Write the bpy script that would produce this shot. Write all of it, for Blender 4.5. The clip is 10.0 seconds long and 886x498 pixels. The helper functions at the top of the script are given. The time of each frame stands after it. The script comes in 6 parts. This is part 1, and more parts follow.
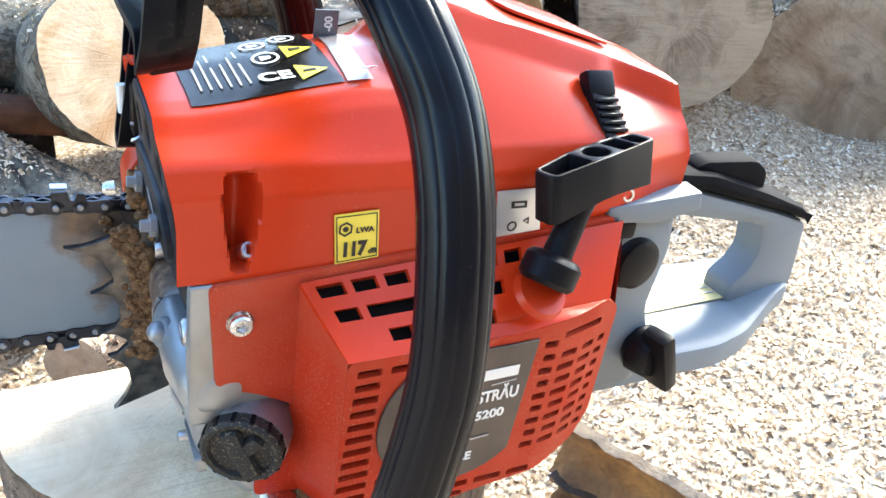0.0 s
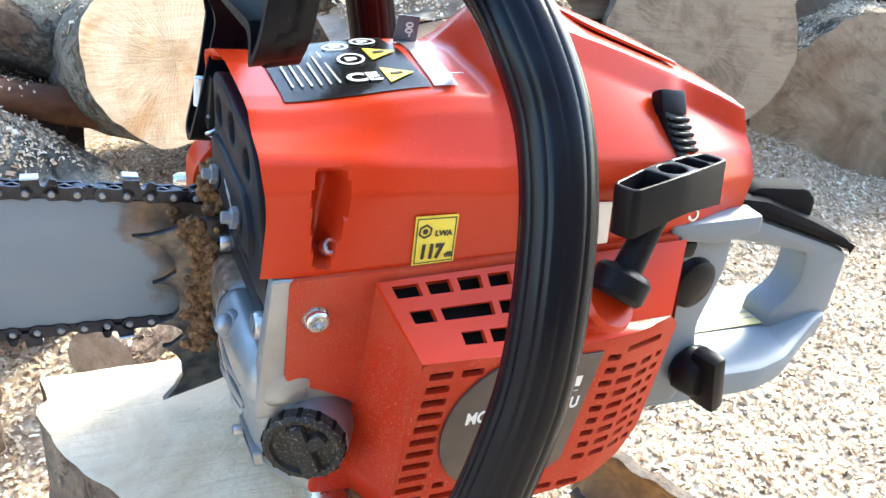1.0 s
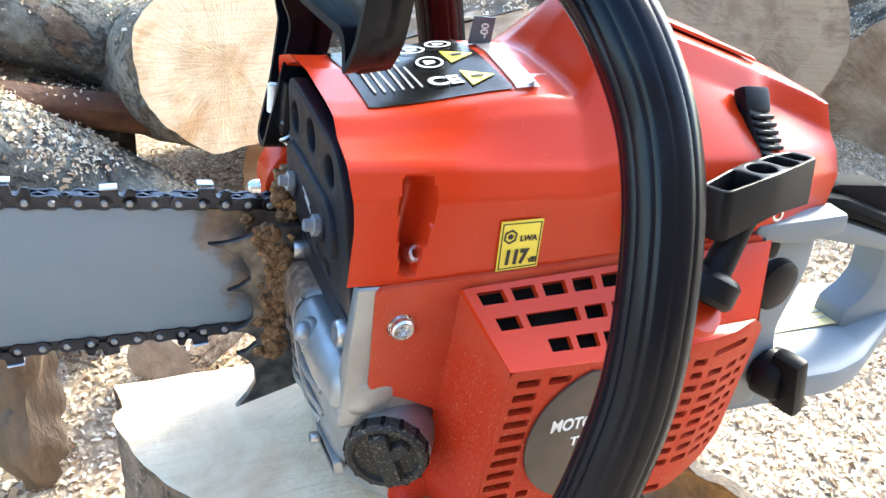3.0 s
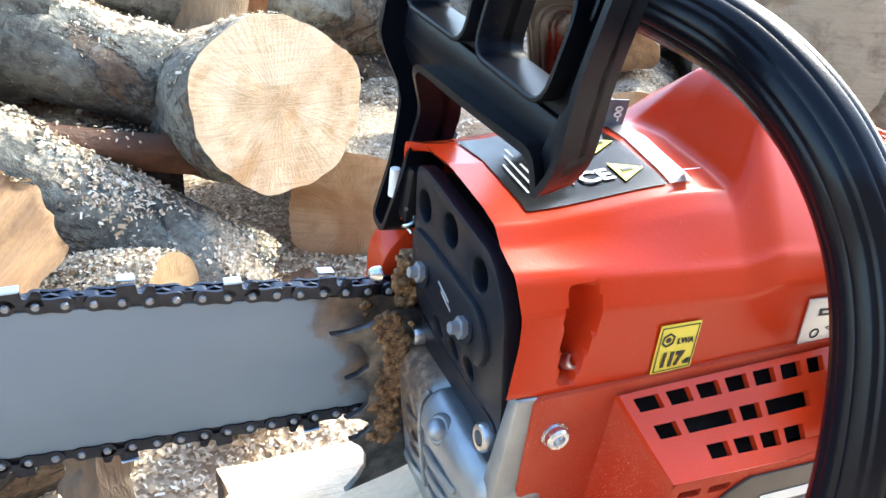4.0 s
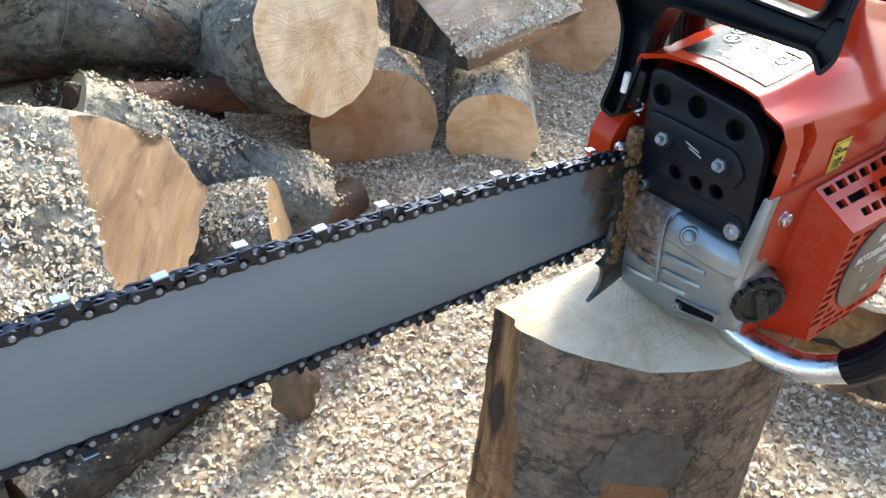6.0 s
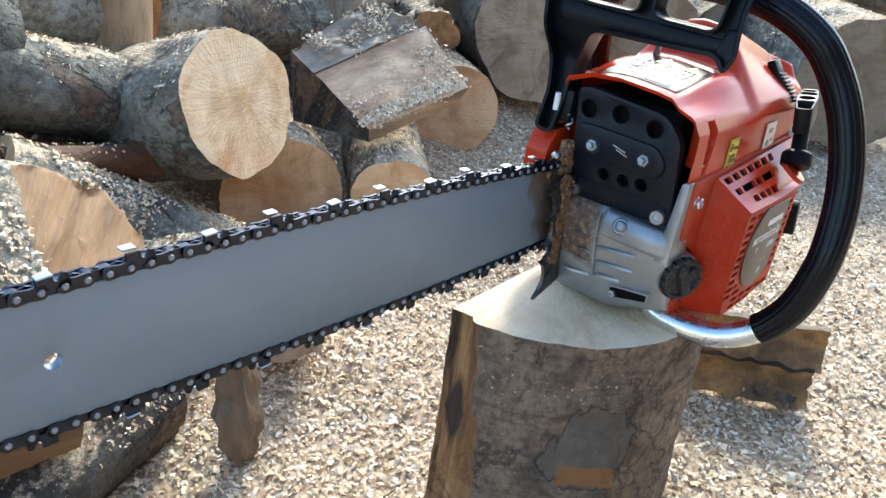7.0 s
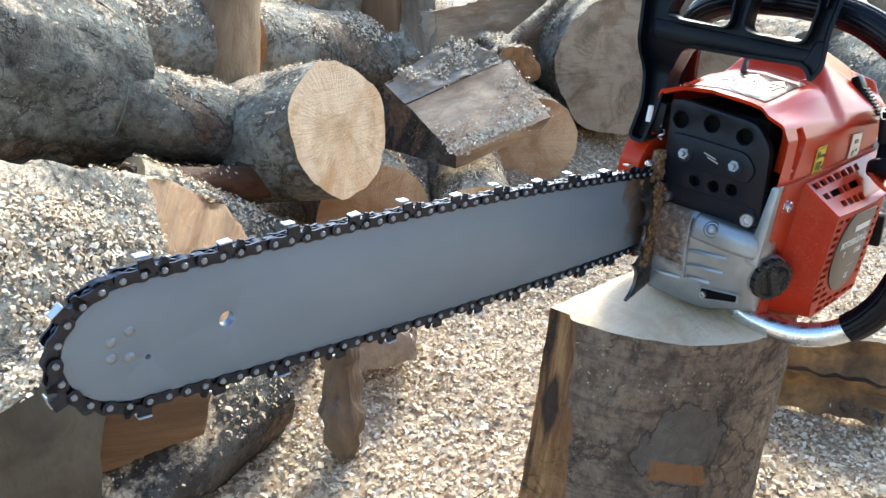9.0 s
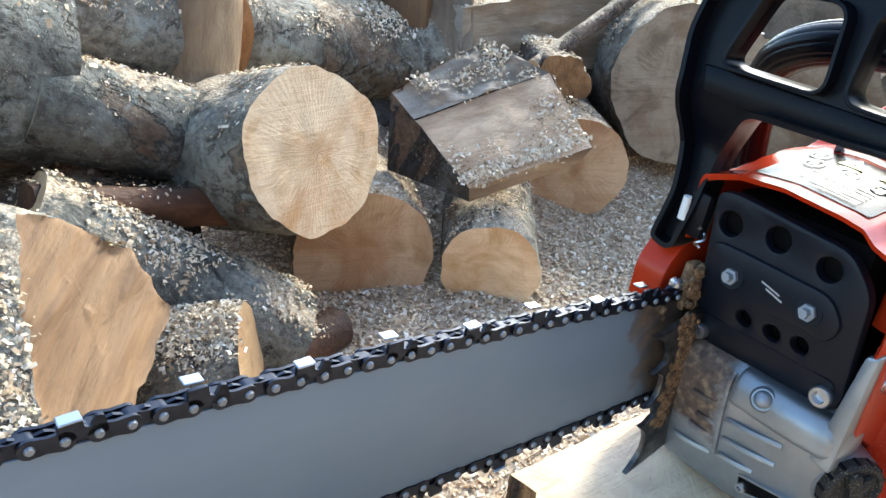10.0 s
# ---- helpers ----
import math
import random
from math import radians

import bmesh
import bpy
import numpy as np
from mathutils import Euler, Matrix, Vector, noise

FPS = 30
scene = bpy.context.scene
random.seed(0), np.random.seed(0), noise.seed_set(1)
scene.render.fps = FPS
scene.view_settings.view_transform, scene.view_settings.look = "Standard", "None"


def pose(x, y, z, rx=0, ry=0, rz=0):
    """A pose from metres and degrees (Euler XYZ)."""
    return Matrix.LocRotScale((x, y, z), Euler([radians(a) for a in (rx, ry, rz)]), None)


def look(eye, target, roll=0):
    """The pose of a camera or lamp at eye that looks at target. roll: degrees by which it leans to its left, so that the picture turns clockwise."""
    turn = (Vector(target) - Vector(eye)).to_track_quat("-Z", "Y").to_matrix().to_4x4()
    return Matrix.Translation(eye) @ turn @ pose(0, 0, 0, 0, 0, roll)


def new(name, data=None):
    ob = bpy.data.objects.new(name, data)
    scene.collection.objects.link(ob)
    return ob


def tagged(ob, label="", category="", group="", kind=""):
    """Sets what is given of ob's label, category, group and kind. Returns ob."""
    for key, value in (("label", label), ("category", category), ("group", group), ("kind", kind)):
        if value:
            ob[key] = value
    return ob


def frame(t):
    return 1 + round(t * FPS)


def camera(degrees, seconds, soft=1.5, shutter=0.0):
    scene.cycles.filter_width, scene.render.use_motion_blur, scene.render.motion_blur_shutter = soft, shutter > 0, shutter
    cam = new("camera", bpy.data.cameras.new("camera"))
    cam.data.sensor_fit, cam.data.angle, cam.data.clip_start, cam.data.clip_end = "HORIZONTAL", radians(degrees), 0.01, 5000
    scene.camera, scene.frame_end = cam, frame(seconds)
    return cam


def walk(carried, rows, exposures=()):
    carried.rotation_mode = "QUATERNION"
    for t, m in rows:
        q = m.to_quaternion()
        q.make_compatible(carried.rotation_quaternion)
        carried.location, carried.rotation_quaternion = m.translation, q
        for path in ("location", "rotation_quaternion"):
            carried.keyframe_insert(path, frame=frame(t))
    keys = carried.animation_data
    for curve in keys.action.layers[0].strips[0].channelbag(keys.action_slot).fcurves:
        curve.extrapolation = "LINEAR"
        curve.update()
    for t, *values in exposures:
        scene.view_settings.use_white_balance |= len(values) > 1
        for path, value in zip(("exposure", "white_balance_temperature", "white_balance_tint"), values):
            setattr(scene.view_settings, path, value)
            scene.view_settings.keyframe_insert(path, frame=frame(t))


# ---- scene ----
cam = camera(57.0, 10.0)
PATH = [
    (0.0, (-0.0058, -0.3509, 0.4836), (0.3865, 0.4454, 0.0232), 1.31),
    (0.5, (-0.0191, -0.3456, 0.4814), (0.3706, 0.4533, 0.0233), 2.43),
    (1.0, (-0.0343, -0.3423, 0.4803), (0.3672, 0.4593, 0.0373), 4.59),
    (1.5, (-0.0383, -0.3403, 0.4809), (0.3439, 0.4745, 0.0451), 2.87),
    (2.0, (-0.0431, -0.3425, 0.4832), (0.3248, 0.4913, 0.0716), 2.24),
    (2.2, (-0.0446, -0.3371, 0.4788), (0.3326, 0.4860, 0.0541), 2.75),
    (3.3, (-0.0554, -0.3291, 0.4807), (0.3058, 0.4888, 0.0328), 2.86),
    (3.5, (-0.0652, -0.3252, 0.4831), (0.3131, 0.4927, 0.0496), 4.00),
    (4.0, (-0.0864, -0.2866, 0.5020), (0.2760, 0.5346, 0.0610), 2.09),
    (4.5, (-0.0894, -0.2905, 0.5786), (0.2038, 0.5017, 0.0433), 0.05),
    (5.0, (-0.1793, -0.2980, 0.5935), (0.1864, 0.4256, 0.0081), 0.01),
    (5.5, (-0.2862, -0.2898, 0.5812), (0.1961, 0.3689, 0.0037), 0.17),
    (5.7, (-0.3134, -0.2955, 0.5805), (0.1763, 0.3608, 0.0065), -0.30),
    (6.8, (-0.4362, -0.2911, 0.5221), (0.2122, 0.3283, 0.0795), -0.54),
    (7.0, (-0.4603, -0.3068, 0.5313), (0.2249, 0.2822, 0.1029), 1.20),
    (7.5, (-0.5198, -0.3351, 0.5400), (0.1625, 0.2522, 0.1045), 1.67),
    (8.0, (-0.5803, -0.3323, 0.5376), (0.0997, 0.2928, 0.1543), 1.63),
    (8.5, (-0.5563, -0.3477, 0.5276), (0.1191, 0.2819, 0.1435), 0.21),
    (9.0, (-0.5198, -0.3243, 0.5208), (0.1269, 0.3377, 0.1420), -0.42),
    (9.5, (-0.4193, -0.2700, 0.5203), (0.1358, 0.4735, 0.1473), 0.85),
    (10.0, (-0.3139, -0.2186, 0.5180), (0.2651, 0.4920, 0.1182), 2.84),
]
EXPOSURES = [(0.0, 2.66, 5980, 2), (3.5, 2.72, 5950, 2), (4.5, 2.50, 5930, 2), (5.5, 2.02, 5950, 2), (7.5, 1.86, 5950, 2), (10.0, 1.95, 5950, 2)]
walk(cam, [(t, look(eye, target, roll)) for t, eye, target, roll in PATH], EXPOSURES)

# ---- light: bright hazy sky, soft warm sun from beyond the pile ----
SUN_ELEVATION, SUN_ROTATION = radians(38), radians(66)
world = bpy.data.worlds.new("sky")
scene.world = world
world.use_nodes = True
sky = world.node_tree.nodes.new("ShaderNodeTexSky")
sky.sky_type = "NISHITA"
sky.sun_disc = False
sky.sun_elevation, sky.sun_rotation = SUN_ELEVATION, SUN_ROTATION
sky.air_density, sky.dust_density = 1.0, 1.6
background = world.node_tree.nodes["Background"]
background.inputs["Strength"].default_value = 0.15
world.node_tree.links.new(sky.outputs[0], background.inputs["Color"])
sun_data = bpy.data.lights.new("sun", "SUN")
sun_data.energy, sun_data.angle, sun_data.color = 1.6, radians(16), (1.0, 0.90, 0.74)
sun = new("sun", sun_data)
sun_way = Vector((math.sin(SUN_ROTATION) * math.cos(SUN_ELEVATION), math.cos(SUN_ROTATION) * math.cos(SUN_ELEVATION), math.sin(SUN_ELEVATION)))
sun.matrix_world = look(sun_way * 20, (0, 0, 0))

# ---- materials ----
def material(name, base, rough=0.5, metal=0.0, coat=0.0, gloss=0.5):
    m = bpy.data.materials.new(name)
    m.use_nodes = True
    b = m.node_tree.nodes["Principled BSDF"]
    b.inputs["Base Color"].default_value = (*base, 1)
    b.inputs["Roughness"].default_value = rough
    b.inputs["Metallic"].default_value = metal
    b.inputs["Coat Weight"].default_value = coat
    b.inputs["Coat Roughness"].default_value = 0.15
    b.inputs["Specular IOR Level"].default_value = gloss
    return m


def node(m, kind, **inputs):
    n = m.node_tree.nodes.new(kind)
    for key, value in inputs.items():
        n.inputs[key.replace("_", " ")].default_value = value
    return n


def wire(m, a, b):
    m.node_tree.links.new(a, b)


def coords(m, scale=(1, 1, 1), own=False):
    """Object coordinates; own: shifted by a random step, so that no two pieces of wood share a pattern."""
    c = node(m, "ShaderNodeTexCoord")
    p = node(m, "ShaderNodeMapping", Scale=scale)
    at = c.outputs["Object"]
    if own:
        step = maths(m, "MULTIPLY", node(m, "ShaderNodeObjectInfo").outputs["Random"], 37.0)
        add = m.node_tree.nodes.new("ShaderNodeVectorMath")
        wire(m, at, add.inputs[0])
        wire(m, step, add.inputs[1])
        at = add.outputs[0]
    wire(m, at, p.inputs["Vector"])
    return p.outputs[0]


WOODS = set()      # materials whose pattern differs from piece to piece


def grain(m, scale, detail=4.0, stretch=(1, 1, 1), rough=0.55, distortion=0.0):
    n = node(m, "ShaderNodeTexNoise", Scale=scale, Detail=detail, Roughness=rough, Distortion=distortion)
    wire(m, coords(m, stretch, m.name in WOODS), n.inputs["Vector"])
    return n.outputs["Fac"]


def ramp(m, fac, stops):
    r = node(m, "ShaderNodeValToRGB")
    while len(r.color_ramp.elements) < len(stops):
        r.color_ramp.elements.new(0.5)
    for e, (at, c) in zip(r.color_ramp.elements, stops):
        e.position = at
        e.color = (*c, 1) if len(c) == 3 else c
    wire(m, fac, r.inputs["Fac"])
    return r.outputs["Color"]


def grey(v):
    return (v, v, v)


def blend(m, fac, a, b, mode="MIX"):
    n = m.node_tree.nodes.new("ShaderNodeMix")
    n.data_type, n.blend_type = "RGBA", mode
    for socket, value in ((n.inputs[0], fac), (n.inputs[6], a), (n.inputs[7], b)):
        if isinstance(value, (int, float)):
            socket.default_value = value
        elif isinstance(value, tuple):
            socket.default_value = (*value, 1)
        else:
            wire(m, value, socket)
    return n.outputs[2]


def maths(m, op, a, b=0.0, clamp=False):
    n = m.node_tree.nodes.new("ShaderNodeMath")
    n.operation, n.use_clamp = op, clamp
    for socket, value in ((n.inputs[0], a), (n.inputs[1], b)):
        if isinstance(value, (int, float)):
            socket.default_value = value
        else:
            wire(m, value, socket)
    return n.outputs[0]


def shade(m, colour=None, rough=None, bump=None, strength=0.3, distance=0.001, metal=None):
    b = m.node_tree.nodes["Principled BSDF"]
    if colour is not None:
        wire(m, colour, b.inputs["Base Color"])
    if rough is not None:
        wire(m, rough, b.inputs["Roughness"])
    if metal is not None:
        wire(m, metal, b.inputs["Metallic"])
    if bump is not None:
        n = node(m, "ShaderNodeBump", Strength=strength, Distance=distance)
        wire(m, bump, n.inputs["Height"])
        wire(m, n.outputs[0], b.inputs["Normal"])
    return m


def axis(m, which):
    s = node(m, "ShaderNodeSeparateXYZ")
    wire(m, coords(m), s.inputs[0])
    return s.outputs["XYZ".index(which)]


def dusty(name, base, rough, coat=0.0, dust=0.5, speck=520.0, dust_colour=(0.62, 0.46, 0.27), metal=0.0, cover=0.0, gloss=0.32):
    """Moulded plastic or paint with fine specks of sawdust and a thin uneven film."""
    m = material(name, base, rough, metal, coat, gloss)
    film = ramp(m, grain(m, 14, 5), [(0.42, grey(0)), (0.75, grey(0.28 * dust))])
    specks = ramp(m, grain(m, speck, 2), [(0.66 - cover, grey(0)), (0.74 - cover, grey(0.75 * dust))])
    patch = ramp(m, grain(m, 22, 3), [(0.38, grey(0)), (0.62, grey(1))])
    specks = blend(m, 1.0, specks, patch, "MULTIPLY")
    c = blend(m, film, base, dust_colour)
    c = blend(m, specks, c, dust_colour)
    r = maths(m, "ADD", maths(m, "MULTIPLY", film, 1.2), rough, True)
    return shade(m, c, r, grain(m, 900, 2), 0.12, 0.0004)


RED = dusty("red_plastic", (0.48, 0.031, 0.005), 0.24, 0.04, 0.07, gloss=0.26)
RED_DUSTY = dusty("red_plastic_dusty", (0.40, 0.022, 0.004), 0.42, 0.0, 0.50, 1500.0, cover=0.05, gloss=0.14)
BLACK_DUSTY = dusty("dusty_black_plastic", (0.02, 0.019, 0.018), 0.6, 0.0, 0.9, 900.0, (0.34, 0.25, 0.15), cover=0.08)
BLACK = dusty("black_plastic", (0.005, 0.005, 0.007), 0.34, 0.0, 0.04, 700, gloss=0.13)
BLACK_GUARD = dusty("black_guard_plastic", (0.003, 0.004, 0.007), 0.30, 0.0, 0.06, 600, gloss=0.13)
RUBBER = dusty("black_grip_rubber", (0.0025, 0.003, 0.006), 0.24, 0.0, 0.012, 800, gloss=0.19)
SOFT_BLACK = dusty("matt_black_rubber", (0.004, 0.004, 0.006), 0.72, 0.0, 0.06, 700, gloss=0.08)
GREY = dusty("grey_plastic", (0.17, 0.20, 0.23), 0.36, 0.0, 0.14)
# near-black that stands in for the shade inside slots, vents and holes
INNER_SHADE = dusty("inner_shade", (0.004, 0.004, 0.004), 0.8, 0.0, 0.05, gloss=0.1)
MUFFLER = dusty("black_muffler_paint", (0.005, 0.007, 0.012), 0.40, 0.0, 0.14, 300, (0.13, 0.09, 0.06), gloss=0.22)

ALLOY = material("cast_alloy", (0.5, 0.5, 0.5), 0.45, 0.8)
dirt = ramp(ALLOY, grain(ALLOY, 30, 6), [(0.42, grey(0.05)), (0.70, grey(0.55))])
mottle = maths(ALLOY, "SUBTRACT", grain(ALLOY, 60, 5, (1, 1, 1), 0.6, 0.6), 0.5)
oil = maths(ALLOY, "ADD", maths(ALLOY, "MULTIPLY", maths(ALLOY, "ADD", axis(ALLOY, "Y"), 0.0465), 75.0), maths(ALLOY, "MULTIPLY", mottle, 2.2))
high = maths(ALLOY, "ADD", maths(ALLOY, "MULTIPLY", maths(ALLOY, "ADD", axis(ALLOY, "Z"), 0.0330), 90.0), maths(ALLOY, "MULTIPLY", mottle, 2.0))
oil = ramp(ALLOY, maths(ALLOY, "MINIMUM", oil, high), [(0.10, grey(0)), (0.75, grey(0.92))])
colour = blend(ALLOY, dirt, (0.37, 0.39, 0.41), (0.23, 0.22, 0.20))
colour = blend(ALLOY, oil, colour, ramp(ALLOY, grain(ALLOY, 210, 4), [(0.32, (0.035, 0.018, 0.010)), (0.52, (0.12, 0.066, 0.034)), (0.70, (0.30, 0.20, 0.11))]))
shade(ALLOY, colour, maths(ALLOY, "ADD", ramp(ALLOY, grain(ALLOY, 60, 4), [(0.3, grey(0.36)), (0.7, grey(0.52))]), maths(ALLOY, "MULTIPLY", oil, 0.25)), grain(ALLOY, 700, 3), 0.25, 0.0005,
      maths(ALLOY, "SUBTRACT", 0.8, oil, True))
CHROME = material("bright_steel", (0.72, 0.73, 0.75), 0.22, 1.0)
shade(CHROME, None, ramp(CHROME, grain(CHROME, 90, 3), [(0.3, grey(0.14)), (0.7, grey(0.38))]))
STEEL_BOLT = material("bolt_steel", (0.55, 0.55, 0.56), 0.32, 1.0)
DARK_STEEL = material("dark_oiled_steel", (0.09, 0.09, 0.095), 0.34, 0.9)
shade(DARK_STEEL, ramp(DARK_STEEL, grain(DARK_STEEL, 160, 4), [(0.35, (0.055, 0.055, 0.06)), (0.7, (0.16, 0.15, 0.14))]))
CHAIN = material("oiled_chain_steel", (0.05, 0.05, 0.055), 0.34, 0.9)
shade(CHAIN, ramp(CHAIN, grain(CHAIN, 120, 3), [(0.3, (0.018, 0.020, 0.028)), (0.75, (0.055, 0.06, 0.078))]))
TOOTH = material("chromed_cutter", (0.52, 0.54, 0.58), 0.30, 0.9)
BAR_RIVET = material("dull_rivet", (0.30, 0.31, 0.32), 0.42, 0.5)
RIVET = material("worn_rivet_steel", (0.30, 0.31, 0.33), 0.42, 0.6)

BAR = material("grey_bar_paint", (0.25, 0.28, 0.33), 0.36, 0.2)
mottled = ramp(BAR, grain(BAR, 9, 4, (1, 1, 3)), [(0.3, (0.185, 0.235, 0.295)), (0.7, (0.22, 0.27, 0.33))])
stain = maths(BAR, "ADD", maths(BAR, "MULTIPLY", axis(BAR, "X"), 26.0), maths(BAR, "MULTIPLY", grain(BAR, 55, 6), 1.5))
stain = maths(BAR, "ADD", stain, maths(BAR, "MULTIPLY", maths(BAR, "SUBTRACT", axis(BAR, "Z"), 0.034), 14.0))
stain = ramp(BAR, stain, [(0.02, grey(0)), (0.16, grey(0.55)), (0.5, grey(0.9))])
shade(BAR, blend(BAR, stain, mottled, ramp(BAR, grain(BAR, 120, 4), [(0.35, (0.07, 0.04, 0.02)), (0.7, (0.24, 0.15, 0.08))])),
      ramp(BAR, grain(BAR, 30, 4), [(0.3, grey(0.3)), (0.7, grey(0.44))]), grain(BAR, 500, 2, (1, 1, 6)), 0.06, 0.0003)
SAWDUST_CAKE = material("oily_sawdust", (0.2, 0.11, 0.05), 0.9)
shade(SAWDUST_CAKE, ramp(SAWDUST_CAKE, grain(SAWDUST_CAKE, 300, 4), [(0.3, (0.07, 0.035, 0.015)), (0.55, (0.2, 0.11, 0.05)), (0.8, (0.42, 0.29, 0.15))]),
      None, grain(SAWDUST_CAKE, 420, 4), 0.8, 0.002)

YELLOW = material("yellow_sticker", (0.82, 0.66, 0.06), 0.35)
shade(YELLOW, ramp(YELLOW, grain(YELLOW, 60, 3), [(0.3, (0.76, 0.60, 0.05)), (0.7, (0.86, 0.71, 0.08))]))
PALE_YELLOW = material("pale_yellow_sticker", (0.62, 0.52, 0.24), 0.5, gloss=0.2)
WHITE_PLATE = material("brushed_plate", (0.66, 0.67, 0.68), 0.3, 0.6)
LABEL_DARK = material("dark_brown_label", (0.045, 0.03, 0.024), 0.32)
shade(LABEL_DARK, ramp(LABEL_DARK, grain(LABEL_DARK, 70, 4), [(0.35, (0.04, 0.027, 0.022)), (0.8, (0.075, 0.052, 0.04))]))
LABEL_TOP = material("glossy_black_label", (0.02, 0.019, 0.018), 0.20, 0.0, 0.25)
INK = material("black_ink", (0.02, 0.02, 0.02), 0.5)
PRINT = material("white_print", (0.75, 0.73, 0.7), 0.45)
PRINT_GREY = material("grey_print", (0.4, 0.38, 0.36), 0.45)
FILTER_TAB = material("grey_foil_tab", (0.12, 0.13, 0.15), 0.3)

# wood
def wood_end(name, light, dark, heart):
    """Sawn end grain: growth rings round the local z axis, rays, saw marks and stains."""
    m = material(name, light, 0.75)
    WOODS.add(name)
    wob = grain(m, 9, 3)
    s = node(m, "ShaderNodeSeparateXYZ")
    wire(m, coords(m), s.inputs[0])
    r = maths(m, "SQRT", maths(m, "ADD", maths(m, "POWER", s.outputs[0], 2.0), maths(m, "POWER", s.outputs[1], 2.0)))
    rr = maths(m, "ADD", r, maths(m, "MULTIPLY", wob, 0.025))
    rings = maths(m, "SINE", maths(m, "MULTIPLY", rr, 900.0))
    rings = ramp(m, maths(m, "MULTIPLY_ADD", rings, 0.5), [(0.0, grey(0)), (1.0, grey(1))])
    a = maths(m, "ARCTAN2", s.outputs[1], s.outputs[0])
    ray_at = node(m, "ShaderNodeCombineXYZ")
    wire(m, maths(m, "MULTIPLY", a, 9.0), ray_at.inputs[0])
    wire(m, maths(m, "MULTIPLY", r, 25.0), ray_at.inputs[1])
    ray = node(m, "ShaderNodeTexNoise", Scale=2.4, Detail=5.0)
    wire(m, ray_at.outputs[0], ray.inputs["Vector"])
    c = ramp(m, grain(m, 17, 6, (1, 1, 1), 0.62, 0.8), [(0.34, dark), (0.54, light)])
    fan = ramp(m, grain(m, 8, 3, (1, 1, 1), 0.5, 0.5), [(0.42, grey(0)), (0.58, grey(0.75))])
    c = blend(m, maths(m, "MULTIPLY", fan, ramp(m, ray.outputs["Fac"], [(0.42, grey(0)), (0.62, grey(0.7))])), c, tuple(min(1, v * 1.22) for v in light))
    c = blend(m, maths(m, "MULTIPLY", rings, 0.05), c, dark)
    c = blend(m, ramp(m, rr, [(0.010, grey(0.7)), (0.022, grey(0))]), c, heart)
    marks = grain(m, 42, 4, (4.5, 0.30, 1.0), 0.66, 1.1)
    c = blend(m, ramp(m, marks, [(0.48, grey(0)), (0.70, grey(0.36))]), c, dark)
    crack = maths(m, "MULTIPLY", fan, ramp(m, ray.outputs["Fac"], [(0.28, grey(0.7)), (0.325, grey(0))]))
    c = blend(m, crack, c, tuple(v * 0.35 for v in dark))
    c = blend(m, ramp(m, grain(m, 5.5, 4, (1, 1, 1), 0.6, 1.2), [(0.50, grey(0)), (0.64, grey(0.55))]), c, (dark[0] * 0.95, dark[1] * 0.72, dark[2] * 0.50))
    h = maths(m, "ADD", marks, maths(m, "MULTIPLY", ray.outputs["Fac"], 0.8))
    h = maths(m, "ADD", h, maths(m, "MULTIPLY", grain(m, 350, 3), 0.4))
    return shade(m, c, None, h, 0.55, 0.0025)


END_PALE = wood_end("pale_end_grain", (0.84, 0.64, 0.40), (0.60, 0.36, 0.16), (0.62, 0.42, 0.22))
END_GREY = wood_end("weathered_end_grain", (0.44, 0.37, 0.275), (0.22, 0.165, 0.11), (0.13, 0.09, 0.06))
END_DARK = wood_end("dark_weathered_end", (0.25, 0.205, 0.15), (0.12, 0.09, 0.062), (0.08, 0.055, 0.04))
END_BROWN = wood_end("brown_weathered_end", (0.36, 0.285, 0.20), (0.17, 0.125, 0.083), (0.10, 0.07, 0.05))
END_ORANGE = wood_end("orange_brown_end", (0.42, 0.275, 0.14), (0.27, 0.16, 0.075), (0.18, 0.10, 0.05))
END_OLIVE = wood_end("olive_dark_end", (0.125, 0.112, 0.082), (0.065, 0.055, 0.040), (0.05, 0.04, 0.03))
END_FRESH = wood_end("fresh_sawn_top", (0.90, 0.71, 0.48), (0.72, 0.52, 0.32), (0.64, 0.44, 0.26))
END_TAN = wood_end("tan_end_grain", (0.60, 0.43, 0.27), (0.40, 0.25, 0.13), (0.30, 0.18, 0.09))


def wood_split(name, light, mid, dark, stretch=(1, 1, 0.06)):
    """Split wood with fibres along the local z axis."""
    m = material(name, mid, 0.72)
    WOODS.add(name)
    fibre = grain(m, 60, 5, stretch, 0.6, 0.6)
    broad = grain(m, 15, 4, tuple(v ** 0.85 for v in stretch), 0.55, 0.5)
    c = ramp(m, broad, [(0.3, dark), (0.5, mid), (0.68, light)])
    c = blend(m, ramp(m, fibre, [(0.35, grey(0.55)), (0.6, grey(0))]), c, dark)
    return shade(m, c, None, maths(m, "ADD", fibre, grain(m, 260, 4, tuple(v ** 0.6 for v in stretch))), 0.6, 0.003)


